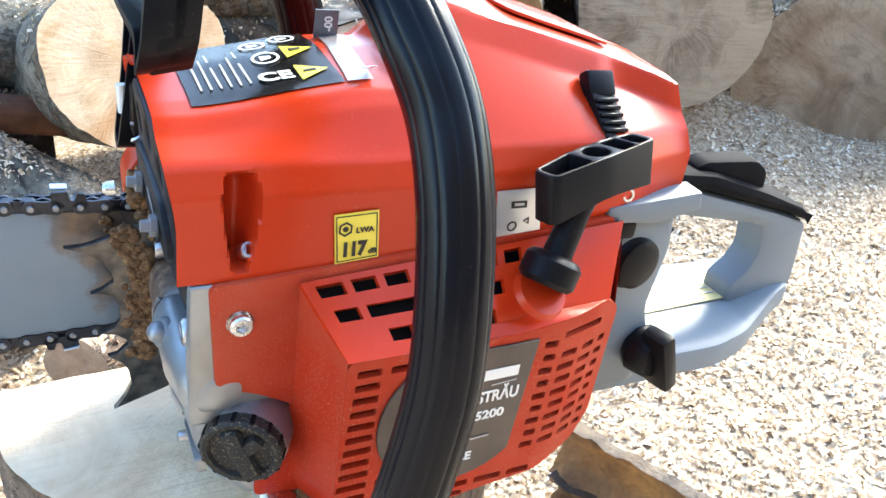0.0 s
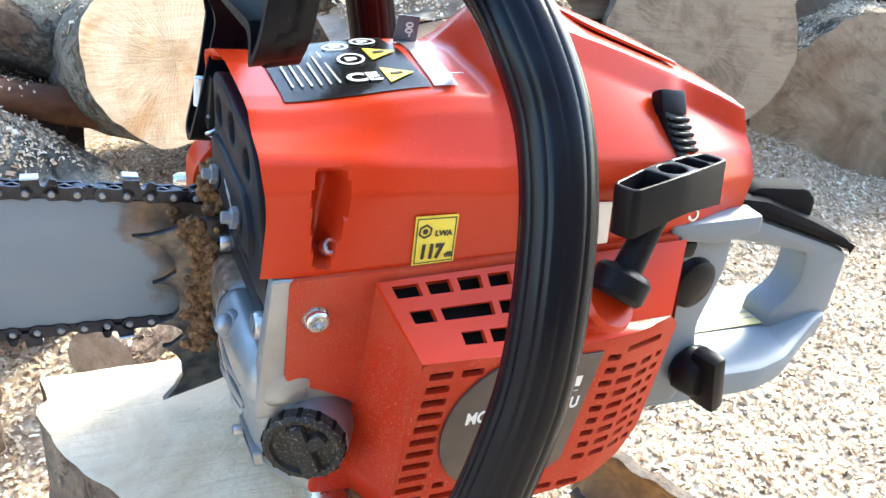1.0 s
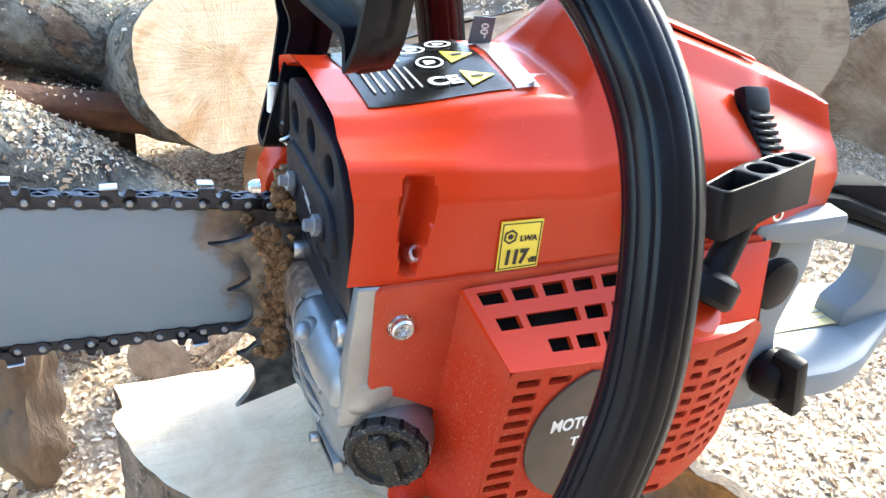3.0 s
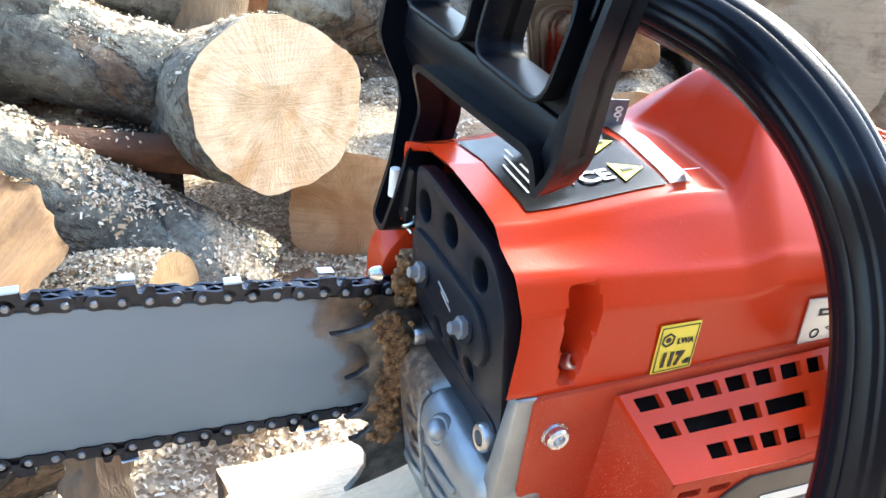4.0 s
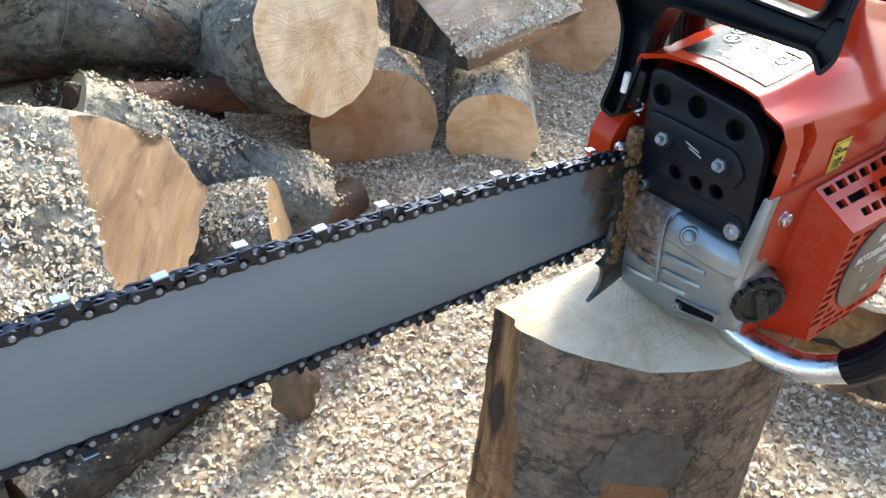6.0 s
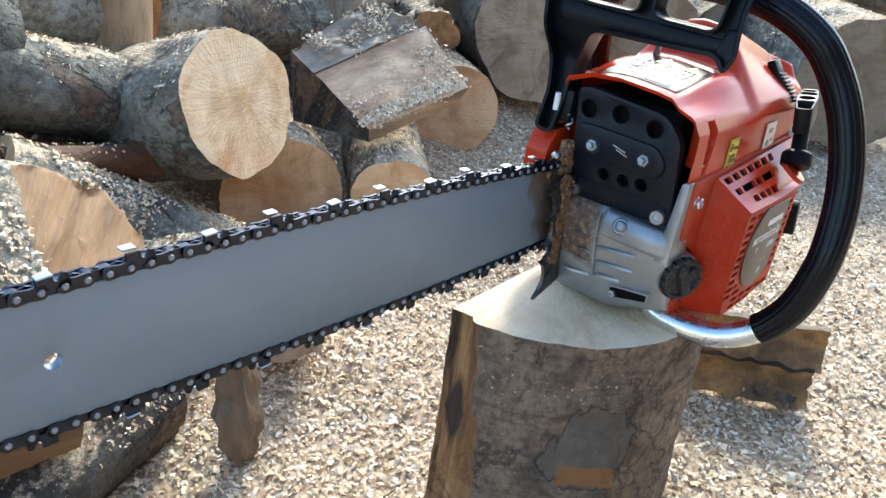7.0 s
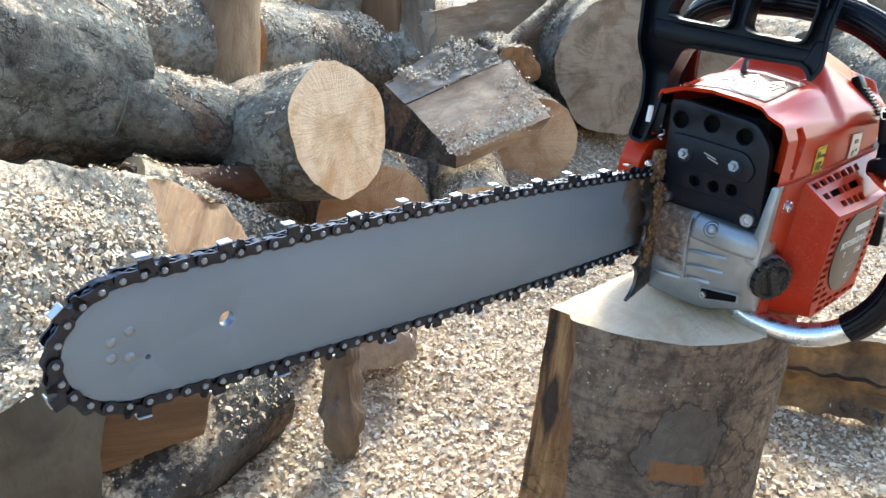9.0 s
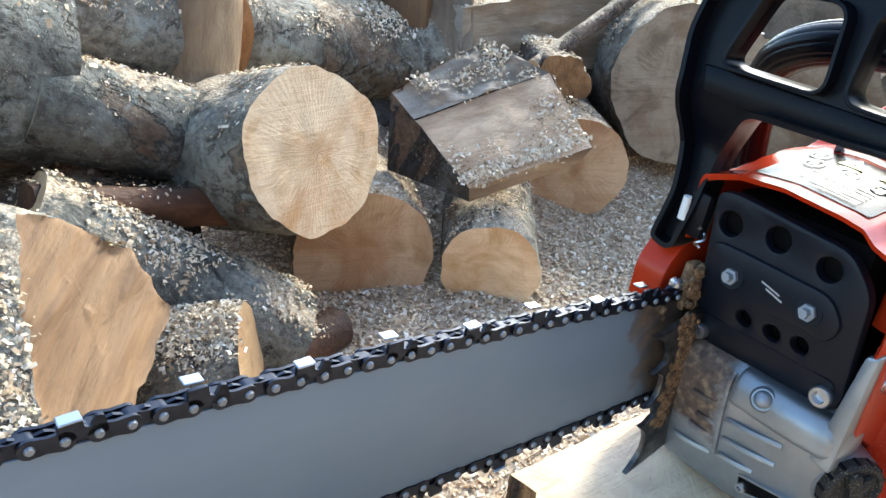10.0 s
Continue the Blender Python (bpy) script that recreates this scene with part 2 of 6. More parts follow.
SPLIT = wood_split("split_wood", (0.58, 0.38, 0.20), (0.44, 0.25, 0.11), (0.21, 0.105, 0.045))
TORN = wood_split("torn_wood", (0.40, 0.245, 0.118), (0.29, 0.162, 0.068), (0.105, 0.052, 0.023), (1, 1, 0.10))
PEELED = wood_split("peeled_tan_wood", (0.50, 0.37, 0.23), (0.36, 0.25, 0.145), (0.16, 0.10, 0.055), (1, 1, 0.3))
RED_BARK = wood_split("red_brown_bark", (0.22, 0.105, 0.052), (0.125, 0.056, 0.028), (0.038, 0.018, 0.010), (1, 1, 0.5))
BLOCK = wood_split("pale_split_face", (0.86, 0.65, 0.44), (0.72, 0.51, 0.32), (0.34, 0.21, 0.12), (0.12, 1, 1))
SPLIT_GREY = wood_split("weathered_split_wood", (0.56, 0.48, 0.38), (0.43, 0.35, 0.27), (0.20, 0.15, 0.11))


def bark(name, light, mid, dark, lichen=0.4, flaked=0.7):
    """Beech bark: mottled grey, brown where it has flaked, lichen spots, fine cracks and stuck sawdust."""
    m = material(name, mid, 0.85)
    WOODS.add(name)
    broad = grain(m, 13, 7, (1, 1, 0.8), 0.68, 0.9)
    fine = grain(m, 120, 6, (1, 1, 0.8), 0.65)
    c = ramp(m, broad, [(0.34, dark), (0.48, mid), (0.64, light)])
    c = blend(m, ramp(m, fine, [(0.38, grey(0.6)), (0.54, grey(0))]), c, tuple(v * 0.7 for v in dark))
    flakes_at = grain(m, 7, 7, (1, 1, 0.8), 0.66, 0.6)
    c = blend(m, ramp(m, flakes_at, [(0.545, grey(0)), (0.575, grey(flaked))]), c, ramp(m, fine, [(0.3, (0.075, 0.045, 0.026)), (0.7, (0.24, 0.15, 0.085))]))
    c = blend(m, ramp(m, flakes_at, [(0.53, grey(0)), (0.548, grey(0.8)), (0.565, grey(0))]), c, tuple(v * 0.4 for v in dark))
    spots = ramp(m, grain(m, 36, 6, (1, 1, 1), 0.68, 0.8), [(0.55, grey(0)), (0.62, grey(lichen))])
    c = blend(m, spots, c, (0.40, 0.44, 0.40))
    cracks = node(m, "ShaderNodeTexVoronoi", Scale=17.0)
    cracks.feature = "DISTANCE_TO_EDGE"
    bent = m.node_tree.nodes.new("ShaderNodeVectorMath")
    wire(m, coords(m, (1, 1, 0.6), True), bent.inputs[0])
    wire(m, maths(m, "MULTIPLY", grain(m, 40, 5), 0.09), bent.inputs[1])
    wire(m, bent.outputs[0], cracks.inputs["Vector"])
    line = maths(m, "MULTIPLY", ramp(m, cracks.outputs["Distance"], [(0.0, grey(1)), (0.035, grey(0))]), ramp(m, grain(m, 15, 4), [(0.48, grey(0)), (0.6, grey(1))]))
    c = blend(m, maths(m, "MULTIPLY", line, 0.85), c, tuple(v * 0.3 for v in dark))
    dust = maths(m, "MULTIPLY", ramp(m, grain(m, 330, 2), [(0.655, grey(0)), (0.69, grey(1))]), ramp(m, grain(m, 19, 4), [(0.46, grey(0)), (0.6, grey(0.9))]))
    c = blend(m, dust, c, (0.55, 0.48, 0.37))
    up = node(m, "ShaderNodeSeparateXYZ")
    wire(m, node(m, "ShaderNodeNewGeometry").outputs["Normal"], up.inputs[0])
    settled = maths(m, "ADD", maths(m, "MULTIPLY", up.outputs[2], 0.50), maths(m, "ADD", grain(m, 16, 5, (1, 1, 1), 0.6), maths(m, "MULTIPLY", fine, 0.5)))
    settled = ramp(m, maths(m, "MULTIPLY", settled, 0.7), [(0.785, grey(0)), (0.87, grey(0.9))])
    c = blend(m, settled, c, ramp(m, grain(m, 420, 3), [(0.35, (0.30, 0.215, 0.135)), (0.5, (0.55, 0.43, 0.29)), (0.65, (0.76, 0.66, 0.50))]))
    h = maths(m, "ADD", fine, maths(m, "MULTIPLY", broad, 1.6))
    h = maths(m, "ADD", h, maths(m, "MULTIPLY", ramp(m, flakes_at, [(0.53, grey(1)), (0.575, grey(0))]), 0.7))
    h = maths(m, "SUBTRACT", h, maths(m, "MULTIPLY", line, 0.8))
    return shade(m, c, None, maths(m, "ADD", h, dust), 0.9, 0.004)


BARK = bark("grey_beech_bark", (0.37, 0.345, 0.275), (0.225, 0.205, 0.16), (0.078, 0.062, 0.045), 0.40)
BARK_DARK = bark("dark_damp_shaded_bark", (0.24, 0.238, 0.20), (0.145, 0.142, 0.118), (0.045, 0.039, 0.031), 0.28)
# near-black bark whose colour carries the shade low in the pile
BARK_SHADE = bark("shade_black_bark", (0.085, 0.08, 0.072), (0.05, 0.045, 0.04), (0.018, 0.015, 0.013), 0.1)
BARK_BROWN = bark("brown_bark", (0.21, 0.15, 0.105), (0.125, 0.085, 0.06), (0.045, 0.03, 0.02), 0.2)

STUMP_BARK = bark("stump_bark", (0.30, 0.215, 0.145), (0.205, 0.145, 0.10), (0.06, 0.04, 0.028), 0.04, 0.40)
base_colour = STUMP_BARK.node_tree.nodes["Principled BSDF"].inputs["Base Color"].links[0].from_socket
at_y, at_z = axis(STUMP_BARK, "Y"), axis(STUMP_BARK, "Z")
wob = maths(STUMP_BARK, "MULTIPLY", maths(STUMP_BARK, "SUBTRACT", grain(STUMP_BARK, 40, 4, (1, 1, 0.5)), 0.5), 0.016)
angle = maths(STUMP_BARK, "ARCTAN2", at_y, axis(STUMP_BARK, "X"))
bare = maths(STUMP_BARK, "ADD", maths(STUMP_BARK, "ADD", angle, maths(STUMP_BARK, "MULTIPLY", at_z, 0.9)), maths(STUMP_BARK, "MULTIPLY", wob, 9.0))
bare = ramp(STUMP_BARK, maths(STUMP_BARK, "MULTIPLY", maths(STUMP_BARK, "SUBTRACT", bare, 1.37), 10.0), [(0.0, grey(0)), (0.2, grey(1))])
bare_wood = ramp(STUMP_BARK, grain(STUMP_BARK, 34, 6, (1, 1, 0.10), 0.66, 0.6), [(0.40, (0.035, 0.018, 0.009)), (0.5, (0.20, 0.095, 0.035)), (0.64, (0.46, 0.27, 0.11))])
burn = maths(STUMP_BARK, "ADD", maths(STUMP_BARK, "MULTIPLY", maths(STUMP_BARK, "ABSOLUTE", maths(STUMP_BARK, "SUBTRACT", at_z, 0.085)), -28.0), maths(STUMP_BARK, "MULTIPLY", grain(STUMP_BARK, 26, 3, (1, 1, 0.3)), 3.0))
burn = maths(STUMP_BARK, "SUBTRACT", burn, maths(STUMP_BARK, "MULTIPLY", maths(STUMP_BARK, "ABSOLUTE", maths(STUMP_BARK, "SUBTRACT", angle, 1.46)), 14.0))
burn = ramp(STUMP_BARK, burn, [(0.25, grey(0)), (0.65, grey(0.92))])
bare_wood = blend(STUMP_BARK, burn, bare_wood, (0.018, 0.012, 0.010))
across = maths(STUMP_BARK, "DIVIDE", maths(STUMP_BARK, "ABSOLUTE", maths(STUMP_BARK, "SUBTRACT", angle, 0.62)), 0.20)
down = maths(STUMP_BARK, "DIVIDE", maths(STUMP_BARK, "ABSOLUTE", maths(STUMP_BARK, "SUBTRACT", maths(STUMP_BARK, "ADD", at_z, maths(STUMP_BARK, "MULTIPLY", angle, 0.02)), 0.130)), 0.010)
inner_bark = maths(STUMP_BARK, "ADD", maths(STUMP_BARK, "MAXIMUM", across, down), maths(STUMP_BARK, "MULTIPLY", wob, 35.0))
inner_bark = ramp(STUMP_BARK, inner_bark, [(0.85, grey(0.85)), (1.0, grey(0))])
base_colour = blend(STUMP_BARK, inner_bark, base_colour, (0.27, 0.12, 0.04))
strip = grain(STUMP_BARK, 34, 6, (0.5, 0.5, 4.0), 0.66, 1.0)
base_colour = blend(STUMP_BARK, ramp(STUMP_BARK, strip, [(0.36, grey(0.5)), (0.50, grey(0))]), base_colour, (0.045, 0.037, 0.031))
eu = maths(STUMP_BARK, "DIVIDE", maths(STUMP_BARK, "SUBTRACT", angle, 0.63), 0.30)
ev = maths(STUMP_BARK, "DIVIDE", maths(STUMP_BARK, "SUBTRACT", at_z, 0.092), 0.040)
shield = maths(STUMP_BARK, "SQRT", maths(STUMP_BARK, "ADD", maths(STUMP_BARK, "MULTIPLY", eu, eu), maths(STUMP_BARK, "MULTIPLY", ev, ev)))
shield = maths(STUMP_BARK, "ADD", shield, maths(STUMP_BARK, "MULTIPLY", wob, 75.0))
shield_colour = ramp(STUMP_BARK, grain(STUMP_BARK, 70, 5), [(0.3, (0.085, 0.072, 0.06)), (0.7, (0.15, 0.128, 0.105))])
base_colour = blend(STUMP_BARK, ramp(STUMP_BARK, shield, [(0.90, grey(0.85)), (0.96, grey(0))]), base_colour, shield_colour)
base_colour = blend(STUMP_BARK, ramp(STUMP_BARK, maths(STUMP_BARK, "MULTIPLY", shield, 0.5), [(0.45, grey(0)), (0.47, grey(0.8)), (0.49, grey(0))]), base_colour, (0.016, 0.012, 0.010))
base_colour = blend(STUMP_BARK, inner_bark, base_colour, (0.27, 0.12, 0.04))
# hollow near the base: only its inner shade, painted black on the bark
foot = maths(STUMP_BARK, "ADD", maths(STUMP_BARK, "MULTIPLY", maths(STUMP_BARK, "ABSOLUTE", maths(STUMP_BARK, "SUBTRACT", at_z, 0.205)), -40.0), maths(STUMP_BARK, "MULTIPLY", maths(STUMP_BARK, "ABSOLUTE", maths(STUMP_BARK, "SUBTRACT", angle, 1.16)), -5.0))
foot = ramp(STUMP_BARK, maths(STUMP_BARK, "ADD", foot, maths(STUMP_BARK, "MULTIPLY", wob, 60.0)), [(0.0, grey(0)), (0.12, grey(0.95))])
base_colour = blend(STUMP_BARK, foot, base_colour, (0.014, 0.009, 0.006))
full = blend(STUMP_BARK, bare, base_colour, bare_wood)
shade(STUMP_BARK, full)
b_bump = STUMP_BARK.node_tree.nodes["Principled BSDF"].inputs["Normal"].links[0].from_node
old_height = b_bump.inputs["Height"].links[0].from_socket
wire(STUMP_BARK, maths(STUMP_BARK, "ADD", old_height, maths(STUMP_BARK, "MULTIPLY", strip, 0.7)), b_bump.inputs["Height"])

CHIPS = material("wood_chips", (0.6, 0.45, 0.28), 0.8)
island = node(CHIPS, "ShaderNodeNewGeometry").outputs["Random Per Island"]
chip_colour = ramp(CHIPS, island, [(0.0, (0.20, 0.125, 0.065)), (0.12, (0.48, 0.345, 0.21)), (0.5, (0.69, 0.54, 0.355)), (0.8, (0.83, 0.71, 0.52)), (1.0, (0.90, 0.84, 0.73))])
shade(CHIPS, chip_colour, None, grain(CHIPS, 700, 2), 0.3, 0.0006)

GROUND = material("sawdust_ground", (0.5, 0.37, 0.23), 0.9)
cell = node(GROUND, "ShaderNodeTexVoronoi", Scale=210.0)
wire(GROUND, coords(GROUND, (1, 1.0, 1)), cell.inputs["Vector"])
bw = node(GROUND, "ShaderNodeSeparateColor")
wire(GROUND, cell.outputs["Color"], bw.inputs[0])
c = ramp(GROUND, bw.outputs[0], [(0.0, (0.24, 0.165, 0.105)), (0.35, (0.38, 0.285, 0.19)), (0.75, (0.52, 0.41, 0.285)), (1.0, (0.68, 0.58, 0.44))])
c = blend(GROUND, ramp(GROUND, grain(GROUND, 4, 5), [(0.4, grey(0.25)), (0.65, grey(0))]), c, (0.2, 0.13, 0.075))
shade(GROUND, c, None, bw.outputs[1], 0.9, 0.004)

# ---- shaping ----
def mesh_of(name, bm, mat, smooth=40):
    me = bpy.data.meshes.new(name)
    bmesh.ops.recalc_face_normals(bm, faces=bm.faces)
    bm.to_mesh(me)
    bm.free()
    for m in (mat if isinstance(mat, (list, tuple)) else [mat]):
        me.materials.append(m)
    if smooth:
        me.shade_smooth()
        me.set_sharp_from_angle(angle=radians(smooth))
    return me


def part(name, bm, mat, parent, label="", smooth=40):
    """Links a bmesh as one mesh object under a thing or a part, in the parent's own coordinates."""
    ob = new(name, mesh_of(name, bm, mat, smooth))
    ob.parent = parent
    return tagged(ob, label)


def thing(name, m, label, category, group="", kind=""):
    ob = new(name)
    ob.empty_display_size = 0.05
    ob.matrix_world = m
    return tagged(ob, label, category, group, kind)


def shift(bm, m):
    bmesh.ops.transform(bm, matrix=m, verts=bm.verts)
    return bm


def join(*bms):
    out = bms[0]
    for b in bms[1:]:
        me = bpy.data.meshes.new("tmp")
        b.to_mesh(me)
        out.from_mesh(me)
        b.free()
        bpy.data.meshes.remove(me)
    return out


def box(x0, x1, y0, y1, z0, z1, bevel=0.0, segments=2):
    bm = bmesh.new()
    bmesh.ops.create_cube(bm, size=1)
    shift(bm, Matrix.LocRotScale(((x0 + x1) / 2, (y0 + y1) / 2, (z0 + z1) / 2), None, (abs(x1 - x0), abs(y1 - y0), abs(z1 - z0))))
    if bevel:
        bmesh.ops.bevel(bm, geom=bm.edges, offset=bevel, segments=segments, affect="EDGES", profile=0.6)
    return bm


def plate(outer, holes, place, thick, bevel=0.0):
    """A flat plate with real holes: outline and holes in (u, v); place((u, v, w)) sets it in space; w runs 0 to thick."""
    bm = bmesh.new()
    edges = []
    for loop in (outer, *holes):
        vs = [bm.verts.new((u, v, 0)) for u, v in loop]
        edges += [bm.edges.new((vs[i], vs[(i + 1) % len(vs)])) for i in range(len(vs))]
    bmesh.ops.triangle_fill(bm, use_beauty=True, use_dissolve=False, edges=edges)
    rim = [e for e in bm.edges if len(e.link_faces) == 1]
    got = bmesh.ops.extrude_face_region(bm, geom=list(bm.faces) + rim)
    top = [g for g in got["geom"] if isinstance(g, bmesh.types.BMVert)]
    for v in top:
        v.co.z += thick
    bmesh.ops.recalc_face_normals(bm, faces=bm.faces)
    if bevel:
        sharp = [e for e in bm.edges if len(e.link_faces) == 2 and e.calc_face_angle(0) > 1.2 and all(abs(v.co.z - thick) < 1e-7 for v in e.verts)]
        bmesh.ops.bevel(bm, geom=sharp, offset=bevel, segments=2, affect="EDGES", profile=0.5)
    for v in bm.verts:
        v.co = place(*v.co)
    return bm


def rounded(points, r, n=5):
    """A polygon with its corners rounded by r."""
    out = []
    k = len(points)
    for i in range(k):
        p, a, b = Vector(points[i]), Vector(points[i - 1]), Vector(points[(i + 1) % k])
        da, db = (a - p), (b - p)
        ra = min(r, da.length * 0.45, db.length * 0.45)
        s, e = p + da.normalized() * ra, p + db.normalized() * ra
        for j in range(n + 1):
            t = j / n
            q = s * (1 - t) ** 2 + p * 2 * t * (1 - t) + e * t ** 2
            out.append((q.x, q.y))
    return out


def circle(u, v, r, n=16, squash=1.0):
    return [(u + r * math.cos(2 * math.pi * i / n), v + r * squash * math.sin(2 * math.pi * i / n)) for i in range(n)]


def spline(points, n=10):
    """Catmull-Rom through the points."""
    p = [Vector(q) for q in points]
    p = [p[0] * 2 - p[1]] + p + [p[-1] * 2 - p[-2]]
    out = []
    for i in range(1, len(p) - 2):
        for j in range(n):
            t = j / n
            out.append(0.5 * (2 * p[i] + (p[i + 1] - p[i - 1]) * t + (2 * p[i - 1] - 5 * p[i] + 4 * p[i + 1] - p[i + 2]) * t * t
                              + (3 * p[i] - p[i - 1] - 3 * p[i + 1] + p[i + 2]) * t ** 3))
    out.append(p[-2])
    return out


def sweep(path, section, caps=True, up=Vector((0, 0, 1))):
    """Sweeps section(s, i) -> list of (u, v) along a path of points; u runs along side, v along the normal that stays near up."""
    bm = bmesh.new()
    rows = []
    side = None
    for i, p in enumerate(path):
        d = (path[min(i + 1, len(path) - 1)] - path[max(i - 1, 0)]).normalized()
        if side is None:
            side = d.cross(up).normalized()
        side = (side - d * side.dot(d)).normalized()
        nor = side.cross(d)
        rows.append([bm.verts.new(p + side * u + nor * v) for u, v in section(i / (len(path) - 1))])
    k = len(rows[0])
    for a, b in zip(rows[:-1], rows[1:]):
        for j in range(k):
            bm.faces.new((a[j], a[(j + 1) % k], b[(j + 1) % k], b[j]))
    if caps:
        bm.faces.new(rows[0])
        bm.faces.new(rows[-1])
    return bm


def lathe(profile, m, n=24):
    """Turns (r, z) round z and sets it by the matrix m."""
    bm = bmesh.new()
    rows = []
    for r, z in profile:
        rows.append([bm.verts.new((r * math.cos(2 * math.pi * i / n), r * math.sin(2 * math.pi * i / n), z)) for i in range(n)] if r > 1e-6 else [bm.verts.new((0, 0, z))])
    for a, b in zip(rows[:-1], rows[1:]):
        for i in range(n):
            j = (i + 1) % n
            if len(a) == 1 and len(b) > 1:
                bm.faces.new((a[0], b[i], b[j]))
            elif len(b) == 1 and len(a) > 1:
                bm.faces.new((a[i], a[j], b[0]))
            elif len(a) > 1:
                bm.faces.new((a[i], a[j], b[j], b[i]))
    return shift(bm, m)


def facing(p, way, spin=0):
    """A pose at p whose z axis points along way."""
    return Matrix.Translation(p) @ Vector(way).to_track_quat("Z", "Y").to_matrix().to_4x4() @ Matrix.Rotation(radians(spin), 4, "Z")


def smooth01(t):
    t = max(0.0, min(1.0, t))
    return t * t * (3 - 2 * t)


CHIP_SPOTS = []      # (place, normal) on logs where chips lie


def chunk(name, front, back, label, mats, seed=1, chips=0.5, rough=0.004, round_back=0.0, fibre=(0, 0, 1), group="logs of the pile", lift=0.2):
    """A broken or split piece: a loft from one outline to another, each given by its corners; round_back swells the bark behind the front."""
    side_mat, end_mat = mats
    front, back = [Vector(p) for p in front], [Vector(p) for p in back]
    origin = sum(back, Vector()) / len(back)
    m_own = facing(origin, fibre)
    back_to = m_own.inverted()
    ob = thing(name, m_own, label, "log", group)
    off = Vector((seed * 3.7, seed * 1.3, 0))
    n = 14

    def outline(corners):
        k = len(corners)
        return [corners[i].lerp(corners[(i + 1) % k], j / n) for i in range(k) for j in range(n)]

    a, b = outline(front), outline(back)
    ca, cb = sum(a, Vector()) / len(a), sum(b, Vector()) / len(b)
    steps = max(8, int((cb - ca).length / 0.009))
    bm = bmesh.new()
    rows = []
    for i in range(steps + 1):
        t = i / steps
        c = ca.lerp(cb, t)
        row = []
        for p, q in zip(a, b):
            d = p.lerp(q, t) - c
            d *= 1 + round_back * (1 - (1 - min(1, t * 4)) ** 2)
            v = c + d
            v += d.normalized() * (rough * noise.fractal(v * 24 + off, 1, 2, 4) + rough * 0.6 * noise.noise(v * 70 + off))
            row.append(bm.verts.new(back_to @ v))
        rows.append(row)
    m = len(a)
    for ra, rb in zip(rows[:-1], rows[1:]):
        for j in range(m):
            bm.faces.new((ra[j], ra[(j + 1) % m], rb[(j + 1) % m], rb[j]))
    bm.normal_update()
    for f in bm.faces:
        p = m_own @ f.calc_center_median()
        nrm = m_own.to_3x3() @ f.normal
        if nrm.dot(p - ca.lerp(cb, 0.5)) < 0:
            nrm = -nrm
        if chips and nrm.z > lift:
            CHIP_SPOTS.append((p, nrm.copy(), chips * f.calc_area()))
    rings = [[v.co.copy() for v in rows[0]], [v.co.copy() for v in rows[-1]]]
    part("bark", bm, side_mat, ob, smooth=60)
    for k, ring in enumerate(rings):
        bm = bmesh.new()
        c = sum(ring, Vector()) / len(ring)
        nrm = (ring[n] - ring[0]).cross(ring[3 * n] - ring[0]).normalized()
        loops = []
        for r in range(1, 17):
            loop = []
            for v in ring:
                p = c.lerp(v, r / 16)
                if r < 16:
                    p = p + nrm * rough * (0.9 * noise.fractal(Vector((p.x * 34, p.y * 34, p.z * 6)) + off, 1, 2, 4))
                loop.append(bm.verts.new(p))
            loops.append(loop)
        cv = bm.verts.new(c)
        for j in range(m):
            bm.faces.new((cv, loops[0][j], loops[0][(j + 1) % m]))
        for la, lb in zip(loops[:-1], loops[1:]):
            for j in range(m):
                bm.faces.new((la[j], la[(j + 1) % m], lb[(j + 1) % m], lb[j]))
        part("broken_end", bm, end_mat, ob, smooth=50)
    return ob


